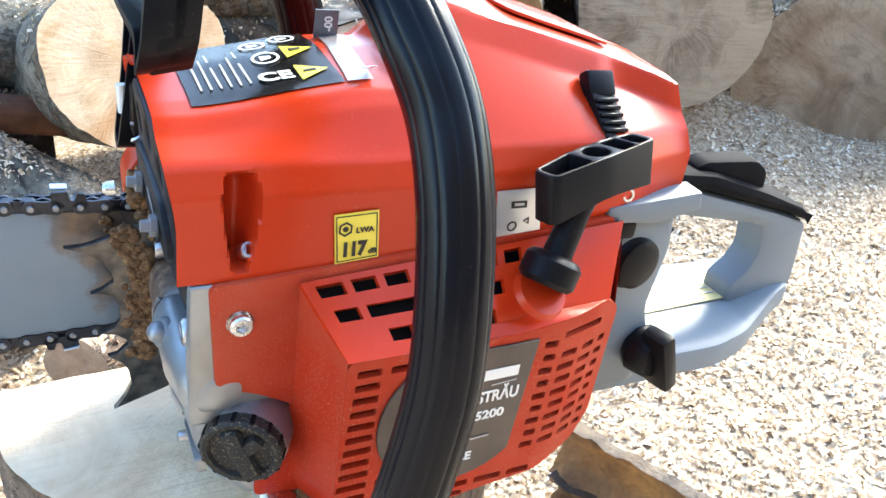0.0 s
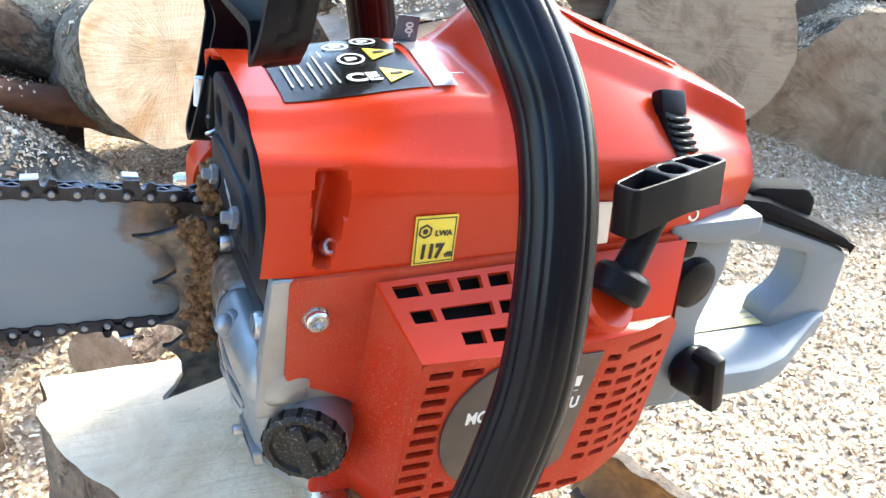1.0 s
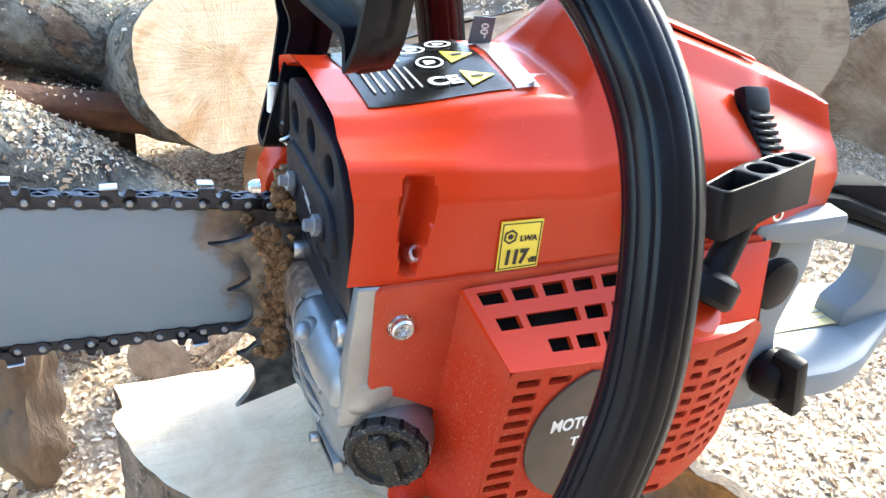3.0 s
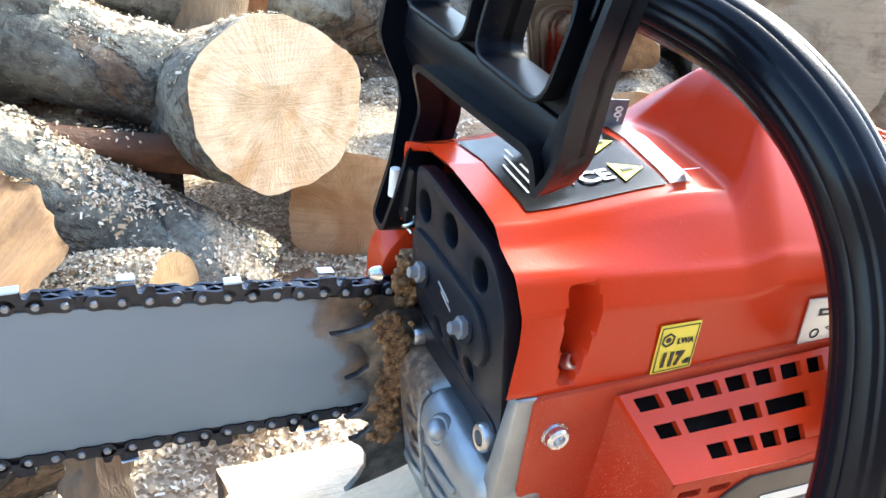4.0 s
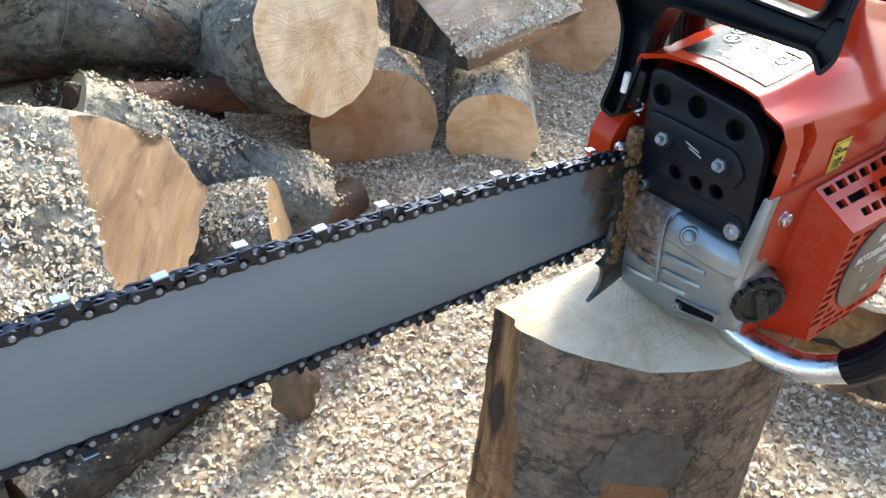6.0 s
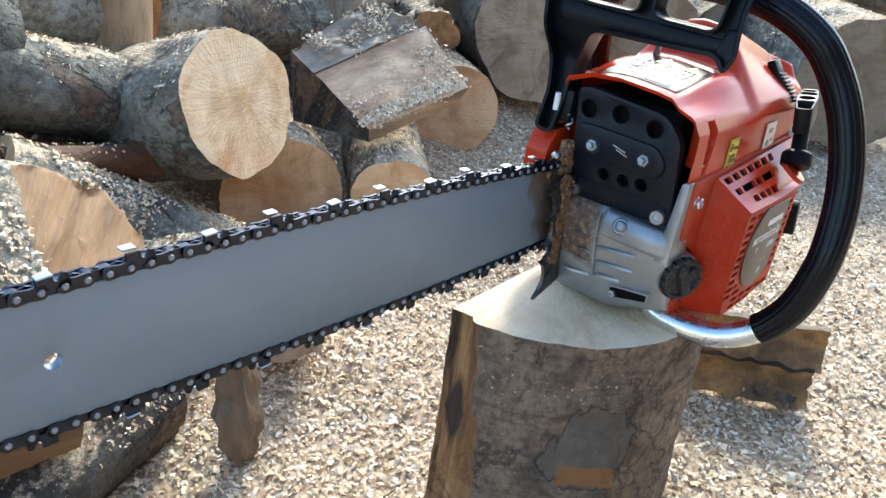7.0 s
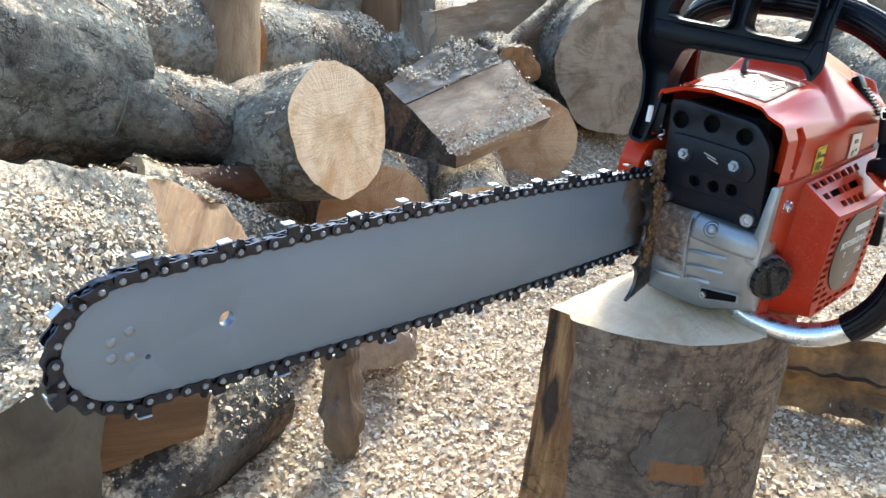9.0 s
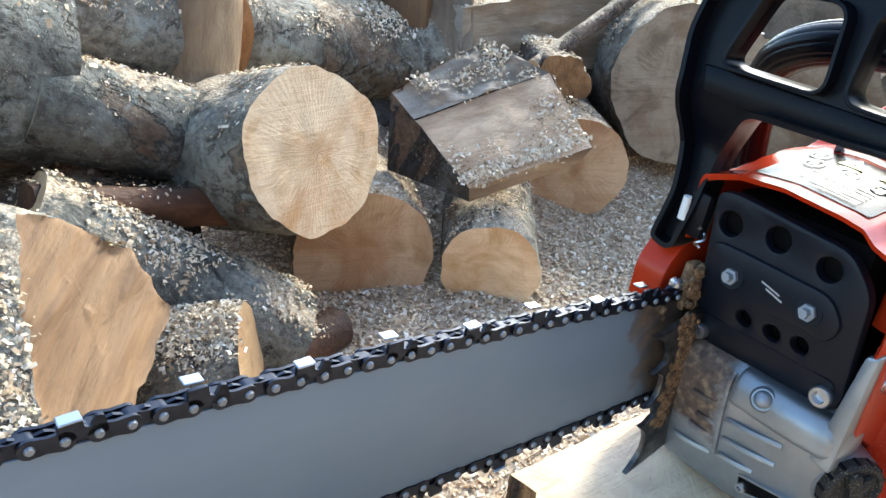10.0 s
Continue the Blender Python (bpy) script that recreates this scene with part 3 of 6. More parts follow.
def log(name, p0, p1, r, label, spread=(0, 360), ref=(0, 0, 1), mats=None, taper=1.0, wedge=None, seed=1, chips=0.5, squash=1.0, rough=0.05, group="logs of the pile", category="log", cuts=(0, 0), lift=0.35, peel=None):
    """A sawn log from p0 (the seen end) to p1. spread: the degrees of bark, counted from ref; below 360 the rest is split, by a chord or,
    with wedge (fraction of r), over a point off the axis."""
    bark_mat, end_mat, split_mat = mats or (BARK, END_PALE, SPLIT)
    p0, p1 = Vector(p0), Vector(p1)
    z = (p1 - p0).normalized()
    x = Vector(ref)
    x = (x - z * x.dot(z)).normalized()
    m = Matrix((x, z.cross(x), z)).transposed().to_4x4()
    m.translation = p0
    length = (p1 - p0).length
    ob = thing(name, m, label, category, group)
    rnd = random.Random(seed)
    off = Vector((rnd.uniform(-50, 50), rnd.uniform(-50, 50), rnd.uniform(-50, 50)))
    full = spread[1] - spread[0] >= 360
    rows = max(10, int(length / (0.004 if peel else 0.012)))
    cols = max(20, int(r * radians(spread[1] - spread[0]) / (0.003 if peel else 0.0075)))

    def radius(a, s):
        q = Vector((math.cos(a) * 1.3, math.sin(a) * 1.3, s * 3.0))
        base = 1 + rough * 1.6 * noise.noise(q + off) + rough * 0.5 * noise.noise(q * 3 + off)
        return r * (1 + (taper - 1) * s / length) * base

    def skin(a, s):
        rr = radius(a, s)
        q = Vector((math.cos(a) * rr, math.sin(a) * rr, s))
        rr += (0.0016 if peel else 0.0035) * noise.fractal((q * 42) + off, 1.0, 2.0, 4) * (r / 0.1) ** 0.5
        if peel:
            rr -= peel(a, s)
        return Vector((math.cos(a) * rr, math.sin(a) * rr * squash, s))

    def slant(v):
        s = v.z
        return Vector((v.x, v.y, s + cuts[0] * v.x * (1 - s / length) + cuts[1] * v.x * s / length))

    angles = [radians(spread[0] + (spread[1] - spread[0]) * j / cols) for j in range(cols + (0 if full else 1))]
    bm = bmesh.new()
    grid = [[bm.verts.new(slant(skin(a, length * i / rows))) for a in angles] for i in range(rows + 1)]
    for i in range(rows):
        for j in range(cols):
            k = (j + 1) % len(angles)
            bm.faces.new((grid[i][j], grid[i][k], grid[i + 1][k], grid[i + 1][j]))
    bm.normal_update()
    rot = m.to_3x3()
    for f in bm.faces:
        c = f.calc_center_median()
        n = f.normal
        if n.x * c.x + n.y * c.y < 0:
            n = -n
        wn = rot @ n
        if chips and wn.z > lift:
            CHIP_SPOTS.append((m @ c, wn.copy(), chips * f.calc_area()))
    ring0 = [v.co.copy() for v in grid[0]]
    ring1 = [v.co.copy() for v in grid[-1]]
    part("bark", bm, bark_mat, ob, smooth=60)
    centre = Vector((0, 0, 0))
    if not full:
        mid = radians((spread[0] + spread[1]) / 2)
        half = radians((spread[1] - spread[0]) / 2)
        tip = Vector((math.cos(mid), math.sin(mid), 0)) * r * (wedge if wedge is not None else math.cos(half))
        centre = Vector((math.cos(mid), math.sin(mid), 0)) * r * 0.45
        bm = bmesh.new()
        n = 14
        lines = []
        for i in range(rows + 1):
            a, b = ring_a(grid, i, 0, angles, skin, slant, length, rows), ring_a(grid, i, -1, angles, skin, slant, length, rows)
            t = slant(Vector((tip.x, tip.y, length * i / rows)))
            pts = [a.lerp(t, k / n) for k in range(n)] + [t.lerp(b, k / n) for k in range(n + 1)]
            inward = Vector((math.cos(mid), math.sin(mid), 0))
            line = []
            for k, p in enumerate(pts):
                edge = min(k, len(pts) - 1 - k) / 3
                d = (0.0015 if peel else 0.006) * noise.fractal(Vector((p.x * 30, p.y * 30, p.z * 7)) + off, 1.0, 2.0, 4) * min(1, edge)
                line.append(bm.verts.new(p + inward * d))
            lines.append(line)
        for la, lb in zip(lines[:-1], lines[1:]):
            for k in range(len(la) - 1):
                bm.faces.new((la[k], la[k + 1], lb[k + 1], lb[k]))
        bm.normal_update()
        for f in bm.faces:
            wn = rot @ f.normal
            if wn.dot(rot @ Vector((math.cos(mid), math.sin(mid), 0))) > 0:
                wn = -wn
            if chips and wn.z > lift:
                CHIP_SPOTS.append((m @ f.calc_center_median(), wn, chips * 0.8 * f.calc_area()))
        ring0 += [v.co.copy() for v in lines[0][::-1]]
        ring1 += [v.co.copy() for v in lines[-1][::-1]]
        part("split_face", bm, split_mat, ob, smooth=50)
    for ring, sign in ((ring0, -1), (ring1, 1)):
        bm = bmesh.new()
        c = sum(ring, Vector()) / len(ring)
        loops = []
        steps = 12
        for k in range(1, steps + 1):
            loop = []
            for v in ring:
                p = c.lerp(v, k / steps)
                if k < steps:
                    p = p + Vector((0, 0, sign * (0.0012 * noise.noise(p * 60 + off) + 0.0008 * noise.noise(Vector((p.x * 8, p.y * 240, 0)) + off))))
                loop.append(bm.verts.new(p))
            loops.append(loop)
        cv = bm.verts.new(c)
        k = len(ring)
        for j in range(k):
            bm.faces.new((cv, loops[0][j], loops[0][(j + 1) % k]))
        for la, lb in zip(loops[:-1], loops[1:]):
            for j in range(k):
                bm.faces.new((la[j], la[(j + 1) % k], lb[(j + 1) % k], lb[j]))
        part("cut_end", bm, end_mat, ob, smooth=60)
    return ob


def ring_a(grid, i, j, angles, skin, slant, length, rows):
    return slant(skin(angles[j], length * i / rows))

# ---- the ground: a bed of sawdust and chips that rises to the pile ----
def ground_height(x, y):
    z = 0.015 + 0.055 * smooth01((y - 0.10) / 0.4) + 0.085 * smooth01((y - 0.44) / 0.2) * smooth01((x - 0.18) / 0.25) * smooth01((2.6 - x) / 1.2)
    near = smooth01((2.5 - abs(x)) / 1.5) * smooth01((2.5 - abs(y)) / 1.5)
    q = Vector((x, y, 0))
    z += near * (0.014 * noise.noise(q * 5) + 0.006 * noise.noise(q * 14) + 0.0022 * noise.noise(q * 55))
    return z


def spaced(lo, hi, step, far):
    inner = list(np.arange(lo, hi + step / 2, step))
    out, d, a = [], step * 2, 0.0
    while a < far:
        a += d
        d *= 1.6
        out.append(a)
    return [lo - v for v in out[::-1]] + inner + [hi + v for v in out]


xs, ys = spaced(-0.85, 1.5, 0.011, 400), spaced(-0.5, 0.95, 0.011, 400)
verts = [(x, y, ground_height(x, y)) for y in ys for x in xs]
w = len(xs)
faces = [(j * w + i, j * w + i + 1, (j + 1) * w + i + 1, (j + 1) * w + i) for j in range(len(ys) - 1) for i in range(w - 1)]
me = bpy.data.meshes.new("ground")
me.from_pydata(verts, [], faces)
me.materials.append(GROUND)
me.shade_smooth()
tagged(new("ground", me), "pale sawdust and wood chips covering the ground", "ground", kind="structure")

# plain walls that close the yard: a fence behind the pile, an unseen wall behind the viewer
YARD = material("unseen_wall_boards", (0.16, 0.13, 0.10), 0.8)
shade(YARD, ramp(YARD, grain(YARD, 5, 5, (1, 1, 0.15)), [(0.3, (0.085, 0.07, 0.055)), (0.7, (0.22, 0.18, 0.14))]), None, grain(YARD, 60, 4, (1, 1, 0.1)), 0.5, 0.004)
# added out of view to block low sky and deepen the near sides
tagged(new("wall_south", mesh_of("wall_south", box(-4.0, 4.5, -3.0, -2.9, -0.2, 2.4, 0.01), YARD)), "unseen dark wall added behind the viewer to block low sky", "wall", kind="structure")
board = mesh_of("board", box(-0.07, 0.07, -0.012, 0.012, -0.2, 0.62, 0.004), SPLIT_GREY)
fence = tagged(new("wall_north", mesh_of("wall_north", box(-1.6, 3.0, 1.50, 1.55, 0.2, 0.3, 0.004), SPLIT_GREY)), "weathered board fence behind the wood pile", "fence", kind="structure")
for k in range(30):
    ob = new("board", board)
    ob.parent = fence
    ob.location = (-1.5 + 0.15 * k, 1.485, 0.0)

# ---- the saw's own frame: nose up and tipped a little on the slanting stump ----
SAW = pose(0, 0, 0.30, 5.2, 6.0, 0)

# dark brown split wood; on the low log its darkness includes the shadow
SPLIT_DARK = wood_split("brown_and_shaded_split_wood", (0.29, 0.165, 0.068), (0.18, 0.098, 0.040), (0.07, 0.038, 0.018))
FLAT_TAN = wood_split("weathered_tan_face", (0.47, 0.37, 0.26), (0.35, 0.26, 0.17), (0.17, 0.115, 0.07), (0.10, 1, 1))
WEATHERED = wood_split("weathered_brown_wood", (0.40, 0.32, 0.23), (0.27, 0.205, 0.14), (0.10, 0.07, 0.045), (1, 1, 0.25))
STAKE = wood_split("brown_splinters", (0.33, 0.23, 0.145), (0.18, 0.125, 0.08), (0.05, 0.036, 0.025), (1, 1, 0.14))

# ---- stump ----
def stump_peel(a, s):
    """How deep the bark is missing: a bare strip along one corner and a flaked patch."""
    wob = noise.noise(Vector((a * 5, s * 14, 3))) * 0.011 + noise.noise(Vector((a * 19, s * 50, 7))) * 0.004
    bare = smooth01((a - 1.40 + 0.9 * s + 6 * wob) / 0.03)
    u, v = (math.degrees(a) - 36) / 17, (s - 0.092) / 0.040
    flake = smooth01((1 - math.hypot(u, v) + 14 * wob) / 0.10)
    return 0.0055 * bare + 0.0022 * flake * (1 - bare)


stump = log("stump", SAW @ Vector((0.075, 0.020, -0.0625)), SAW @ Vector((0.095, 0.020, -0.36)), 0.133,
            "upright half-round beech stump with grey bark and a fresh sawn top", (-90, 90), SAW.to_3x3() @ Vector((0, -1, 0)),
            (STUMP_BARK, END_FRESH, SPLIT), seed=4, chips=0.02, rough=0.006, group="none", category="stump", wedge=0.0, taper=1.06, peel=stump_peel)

# ---- the pile ----
log("log", (0.068, 0.452, 0.283), (0.038, 0.590, 0.250), 0.079, "thick beech log with a pale sawn end and mossy bark", seed=11, chips=1.4, squash=1.10, rough=0.05)
log("log", (0.168, 0.518, 0.122), (0.30, 0.80, 0.16), 0.084, "brown-barked log with a cracked sawn end, half buried in sawdust", seed=12, chips=0.9, mats=(BARK_BROWN, END_TAN, SPLIT), rough=0.03)
log("log", (0.290, 0.430, 0.106), (0.43, 0.60, 0.135), 0.060, "small round log with a pale sawn end in the sawdust", seed=13, chips=1.8)
log("log", (0.532, 0.53, 0.165), (0.66, 0.72, 0.17), 0.075, "log with a dull tan sawn end behind the split block", seed=14, chips=0.8, mats=(BARK_BROWN, END_TAN, SPLIT), rough=0.03)
log("log", (0.025, 0.455, 0.088), (-0.20, 0.495, 0.235), 0.060, "dark damp log lying aslant with chips on its bark", seed=15, chips=2.2, mats=(BARK_DARK, END_PALE, SPLIT))
chunk("log", [(-0.125, 0.346, 0.216), (-0.142, 0.372, 0.256), (-0.187, 0.381, 0.290), (-0.214, 0.374, 0.300), (-0.232, 0.322, 0.256), (-0.240, 0.262, 0.194), (-0.194, 0.268, 0.176), (-0.155, 0.305, 0.190)],
      [(-0.42, 0.37, 0.13), (-0.40, 0.47, 0.20), (-0.41, 0.47, 0.28), (-0.44, 0.42, 0.34), (-0.45, 0.34, 0.335), (-0.45, 0.27, 0.25), (-0.45, 0.27, 0.17), (-0.43, 0.32, 0.12)],
      "split log with an orange torn face and chip-covered bark", (BARK, TORN), seed=16, chips=4.5, rough=0.007, round_back=0.16, fibre=(0.62, 0.70, 0.36))
log("log", (-0.050, 0.365, 0.128), (-0.19, 0.455, 0.105), 0.054, "short log with a sawn end under a heap of chips", seed=17, chips=9.0, mats=(BARK, END_ORANGE, SPLIT))
log("log", (-0.150, 0.645, 0.352), (-0.50, 0.535, 0.445), 0.112, "thick dark log with rough bark", seed=18, chips=0.7, mats=(BARK_DARK, END_GREY, SPLIT))
# darker bark paints in the shadow between the larger logs
log("log", (0.010, 0.580, 0.268), (-0.16, 0.575, 0.335), 0.050, "small grey log lying between larger ones", seed=19, chips=0.9, mats=(BARK_DARK, END_GREY, SPLIT), rough=0.03)
log("log", (0.03, 0.70, 0.365), (-0.32, 0.70, 0.40), 0.075, "grey log with chips along its top", seed=20, chips=2.4, mats=(BARK, SPLIT, SPLIT))
log("log", (0.10, 0.735, 0.345), (0.47, 0.775, 0.285), 0.070, "long grey log with chips along its top", seed=21, chips=3.0, mats=(BARK, SPLIT, SPLIT))
log("split_log", (0.055, 0.660, 0.430), (0.030, 0.650, 0.268), 0.041, "split piece of brownish grey wood leaning on end", (-80, 140), (-0.3, -0.9, 0), (PEELED, PEELED, PEELED), seed=22, chips=0.1, rough=0.02)
chunk("split_log", [(0.440, 0.690, 0.372), (0.600, 0.680, 0.388), (0.790, 0.680, 0.372), (0.768, 0.680, 0.264), (0.600, 0.675, 0.270), (0.438, 0.690, 0.298)],
      [(0.450, 0.92, 0.385), (0.610, 0.92, 0.40), (0.800, 0.92, 0.385), (0.778, 0.92, 0.27), (0.610, 0.92, 0.27), (0.448, 0.92, 0.30)],
      "long flat split log with a weathered tan face", (SPLIT_GREY, FLAT_TAN), seed=23, chips=1.6, rough=0.005, fibre=(0, 1, 0))
log("log", (0.76, 0.52, 0.262), (0.93, 0.80, 0.25), 0.125, "thick weathered log with a grey sawn end", seed=24, chips=0.9, mats=(BARK, END_BROWN, SPLIT_GREY))
log("log", (1.06, 0.47, 0.15), (1.22, 0.74, 0.15), 0.155, "dark weathered log with chips on its bark", ref=(0.5, -0.2, 0.8), mats=(BARK_DARK, END_BROWN, SPLIT_GREY), seed=25, chips=3.0, rough=0.09)
log("log", (1.05, 0.60, 0.375), (1.15, 0.84, 0.37), 0.105, "weathered log with a grey sawn end on top of the pile", seed=26, chips=0.4, mats=(BARK_DARK, END_DARK, SPLIT_GREY))
log("split_log", (0.24, 0.80, 0.40), (0.43, 0.82, 0.38), 0.070, "split log with a brown weathered face", (20, 200), (0, 0, 1), (BARK, SPLIT, SPLIT), seed=27, chips=0.3)
log("log", (0.14, 0.83, 0.42), (0.10, 1.05, 0.42), 0.075, "pale-ended log at the back of the pile", seed=28, chips=0.4)
log("log", (-0.10, 0.84, 0.45), (-0.12, 1.05, 0.45), 0.085, "brown-ended log at the back of the pile", seed=29, chips=0.4, mats=(BARK_BROWN, END_GREY, SPLIT))
log("log", (-0.33, 0.82, 0.44), (-0.38, 1.05, 0.44), 0.09, "grey log at the back of the pile", seed=30, chips=0.4, mats=(BARK, END_GREY, SPLIT))
log("split_log", (0.452, 0.735, 0.43), (0.432, 0.705, 0.298), 0.034, "split upright wedge of grey brown wood", (-150, 60), (1, 0, 0), (WEATHERED, WEATHERED, WEATHERED), seed=31, chips=0.2, rough=0.03)
log("split_log", (0.385, 0.765, 0.43), (0.375, 0.755, 0.31), 0.046, "split upright piece of orange brown wood", (-40, 190), (1, 0, 0), (SPLIT_DARK, SPLIT_DARK, SPLIT_DARK), seed=39, chips=0.2, rough=0.03)
log("log", (0.86, 0.74, 0.42), (0.93, 0.98, 0.42), 0.10, "weathered log with a brown end high in the pile", seed=32, chips=0.5, mats=(BARK_DARK, END_DARK, SPLIT))
log("log", (1.30, 0.62, 0.40), (1.42, 0.86, 0.40), 0.11, "weathered log at the far end of the pile", seed=33, chips=0.5, mats=(BARK_DARK, END_DARK, SPLIT))
log("log", (1.36, 0.40, 0.14), (1.52, 0.66, 0.14), 0.15, "thick grey log at the far end of the pile", seed=34, chips=1.2, mats=(BARK_DARK, END_DARK, SPLIT))
log("split_log", (0.535, 0.575, 0.275), (0.575, 0.66, 0.285), 0.045, "rough brown chunk of wood wedged in the pile", (-120, 120), (0, 0.3, 1), (BARK_BROWN, TORN, TORN), seed=35, chips=3.0, rough=0.16)
log("branch", (0.50, 0.60, 0.30), (0.82, 0.64, 0.42), 0.012, "thin bare branch lying over the logs", seed=36, chips=0.0, mats=(BARK_BROWN, END_PALE, SPLIT), category="branch", group="none")
log("log", (1.20, 0.10, 0.165), (1.55, 0.42, 0.175), 0.125, "thick log with a pale sawn end at the yard's side", seed=37, chips=0.8, mats=(BARK_DARK, END_DARK, SPLIT))
log("log", (1.42, 0.02, 0.36), (1.75, 0.36, 0.36), 0.11, "pale log lying on a thicker one", seed=38, chips=1.0, mats=(BARK, END_PALE, SPLIT))
log("branch", (0.005, 0.520, 0.215), (-0.185, 0.495, 0.262), 0.020, "curled strip of dark red bark between two logs", seed=48, chips=0.6, mats=(RED_BARK, RED_BARK, RED_BARK), category="bark", group="none", rough=0.15)
# added filler logs, coloured dark so that the gaps read as shade
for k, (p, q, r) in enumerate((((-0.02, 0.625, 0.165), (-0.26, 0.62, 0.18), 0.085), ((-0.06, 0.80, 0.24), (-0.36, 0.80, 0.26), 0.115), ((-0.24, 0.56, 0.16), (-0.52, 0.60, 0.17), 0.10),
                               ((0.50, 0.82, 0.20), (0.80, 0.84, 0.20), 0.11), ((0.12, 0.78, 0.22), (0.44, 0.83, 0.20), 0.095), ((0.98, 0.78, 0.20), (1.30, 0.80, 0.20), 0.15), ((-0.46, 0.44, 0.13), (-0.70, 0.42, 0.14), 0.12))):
    log("log", p, q, r, "added log deep in the pile, mostly hidden, coloured dark as shade", seed=60 + k, chips=0.6, mats=(BARK_SHADE, END_DARK, SPLIT))
# low pieces in front of the pile
chunk("log", [(-0.343, 0.200, 0.235), (-0.378, 0.203, 0.230), (-0.412, 0.205, 0.221), (-0.49, 0.205, 0.195), (-0.57, 0.205, 0.12), (-0.57, 0.205, -0.01), (-0.378, 0.203, -0.01), (-0.362, 0.203, 0.10)],
      [(-0.355, 0.36, 0.265), (-0.39, 0.37, 0.262), (-0.43, 0.37, 0.255), (-0.50, 0.37, 0.22), (-0.58, 0.37, 0.13), (-0.58, 0.37, -0.01), (-0.39, 0.37, -0.01), (-0.375, 0.37, 0.10)],
      "thick split log with a dark olive end and chips on top", (BARK_DARK, END_OLIVE), seed=41, chips=4.0, rough=0.005)
log("log", (-0.165, 0.315, 0.080), (-0.36, 0.262, 0.066), 0.052, "dark log half buried in chips", seed=43, chips=0.9, mats=(BARK_SHADE, END_DARK, SPLIT), rough=0.13)
# face coloured darker for the shadow it lies in
chunk("split_log", [(-0.250, 0.232, 0.185), (-0.238, 0.240, 0.162), (-0.258, 0.238, 0.113), (-0.345, 0.238, 0.120), (-0.345, 0.236, 0.205)],
      [(-0.262, 0.33, 0.20), (-0.250, 0.34, 0.17), (-0.270, 0.34, 0.13), (-0.345, 0.34, 0.13), (-0.345, 0.34, 0.21)],
      "split log with an orange face, its shadow put into the colour", (SPLIT_DARK, SPLIT_DARK), fibre=(1, 0, -0.35), seed=42, chips=0.6, rough=0.003)
chunk("split_log", [(-0.141, 0.222, 0.170), (-0.119, 0.208, 0.172), (-0.098, 0.222, 0.160), (-0.116, 0.240, 0.165)],
      [(-0.147, 0.212, 0.034), (-0.133, 0.202, 0.022), (-0.112, 0.210, 0.022), (-0.126, 0.232, 0.03)], "upright splintered stake of brown split wood", (STAKE, STAKE), seed=44, chips=1.2, rough=0.013)
log("split_log", (-0.03, 0.262, 0.085), (0.03, 0.33, 0.085), 0.032, "short stub of weathered split wood", (-120, 100), (0, 0, 1), (BARK_BROWN, SPLIT_GREY, SPLIT_GREY), seed=45, chips=0.6)
log("log", (0.092, 0.452, 0.082), (-0.005, 0.430, 0.078), 0.024, "broken stub with red-brown bark in the sawdust", seed=46, chips=1.6, mats=(RED_BARK, RED_BARK, SPLIT), rough=0.20)


def slab(p0, p1, height, depth, label, seed):
    """A curved slab of bark standing on its long edge."""
    p0, p1 = Vector(p0), Vector(p1)
    way = p1 - p0
    side = Vector((way.y, -way.x, 0)).normalized()
    ob = thing("bark_slab", Matrix.Translation(p0), label, "bark", "bark slabs behind the stump")
    off = Vector((seed * 7.3, 2.1, 0))
    nx, nz = 40, 12
    outer, inner = [], []
    bm = bmesh.new()
    for i in range(nx + 1):
        a, b = [], []
        t = i / nx
        for j in range(nz + 1):
            s = j / nz
            edge = 0.0045 * noise.noise(Vector((t * 9, 0, 0)) + off) * (1 if j in (0, nz) else 0.6)
            curve = depth * 4 * s * (1 - s) + 0.004 * noise.fractal(Vector((t * 14, s * 5, 0)) + off, 1, 2, 3)
            base = way * (t + 0.02 * noise.noise(Vector((s * 5, 3, 0)) + off) * (1 if i in (0, nx) else 0)) + Vector((0, 0, height * s + edge))
            a.append(bm.verts.new(base - side * curve))
            b.append(bm.verts.new(base - side * (curve - 0.010)))
        outer.append(a)
        inner.append(b)
    for i in range(nx):
        for j in range(nz):
            f = bm.faces.new((outer[i][j], outer[i + 1][j], outer[i + 1][j + 1], outer[i][j + 1]))
            g = bm.faces.new((inner[i][j], inner[i + 1][j], inner[i + 1][j + 1], inner[i][j + 1]))
            f.material_index = 1
    for i in range(nx):
        for j in (0, nz):
            bm.faces.new((outer[i][j], outer[i + 1][j], inner[i + 1][j], inner[i][j])).material_index = 1
    for i in (0, nx):
        for j in range(nz):
            bm.faces.new((outer[i][j], outer[i][j + 1], inner[i][j + 1], inner[i][j])).material_index = 1
    part("bark", bm, [SLAB, SLAB_EDGE], ob, smooth=50)
    return ob


SLAB_EDGE = wood_split("dark_bark_edge", (0.15, 0.10, 0.06), (0.085, 0.06, 0.042), (0.03, 0.022, 0.017))
SLAB = wood_split("orange_brown_inner_bark", (0.52, 0.29, 0.105), (0.31, 0.18, 0.08), (0.08, 0.05, 0.03), (1, 1, 1))
slab((0.285, 0.035, 0.054), (0.340, -0.140, 0.062), 0.050, 0.014, "curled slab of brown bark lying on another", 3)
slab((0.280, 0.030, 0.010), (0.332, -0.135, 0.018), 0.046, 0.012, "dirty slab of brown bark standing in the chips", 5)
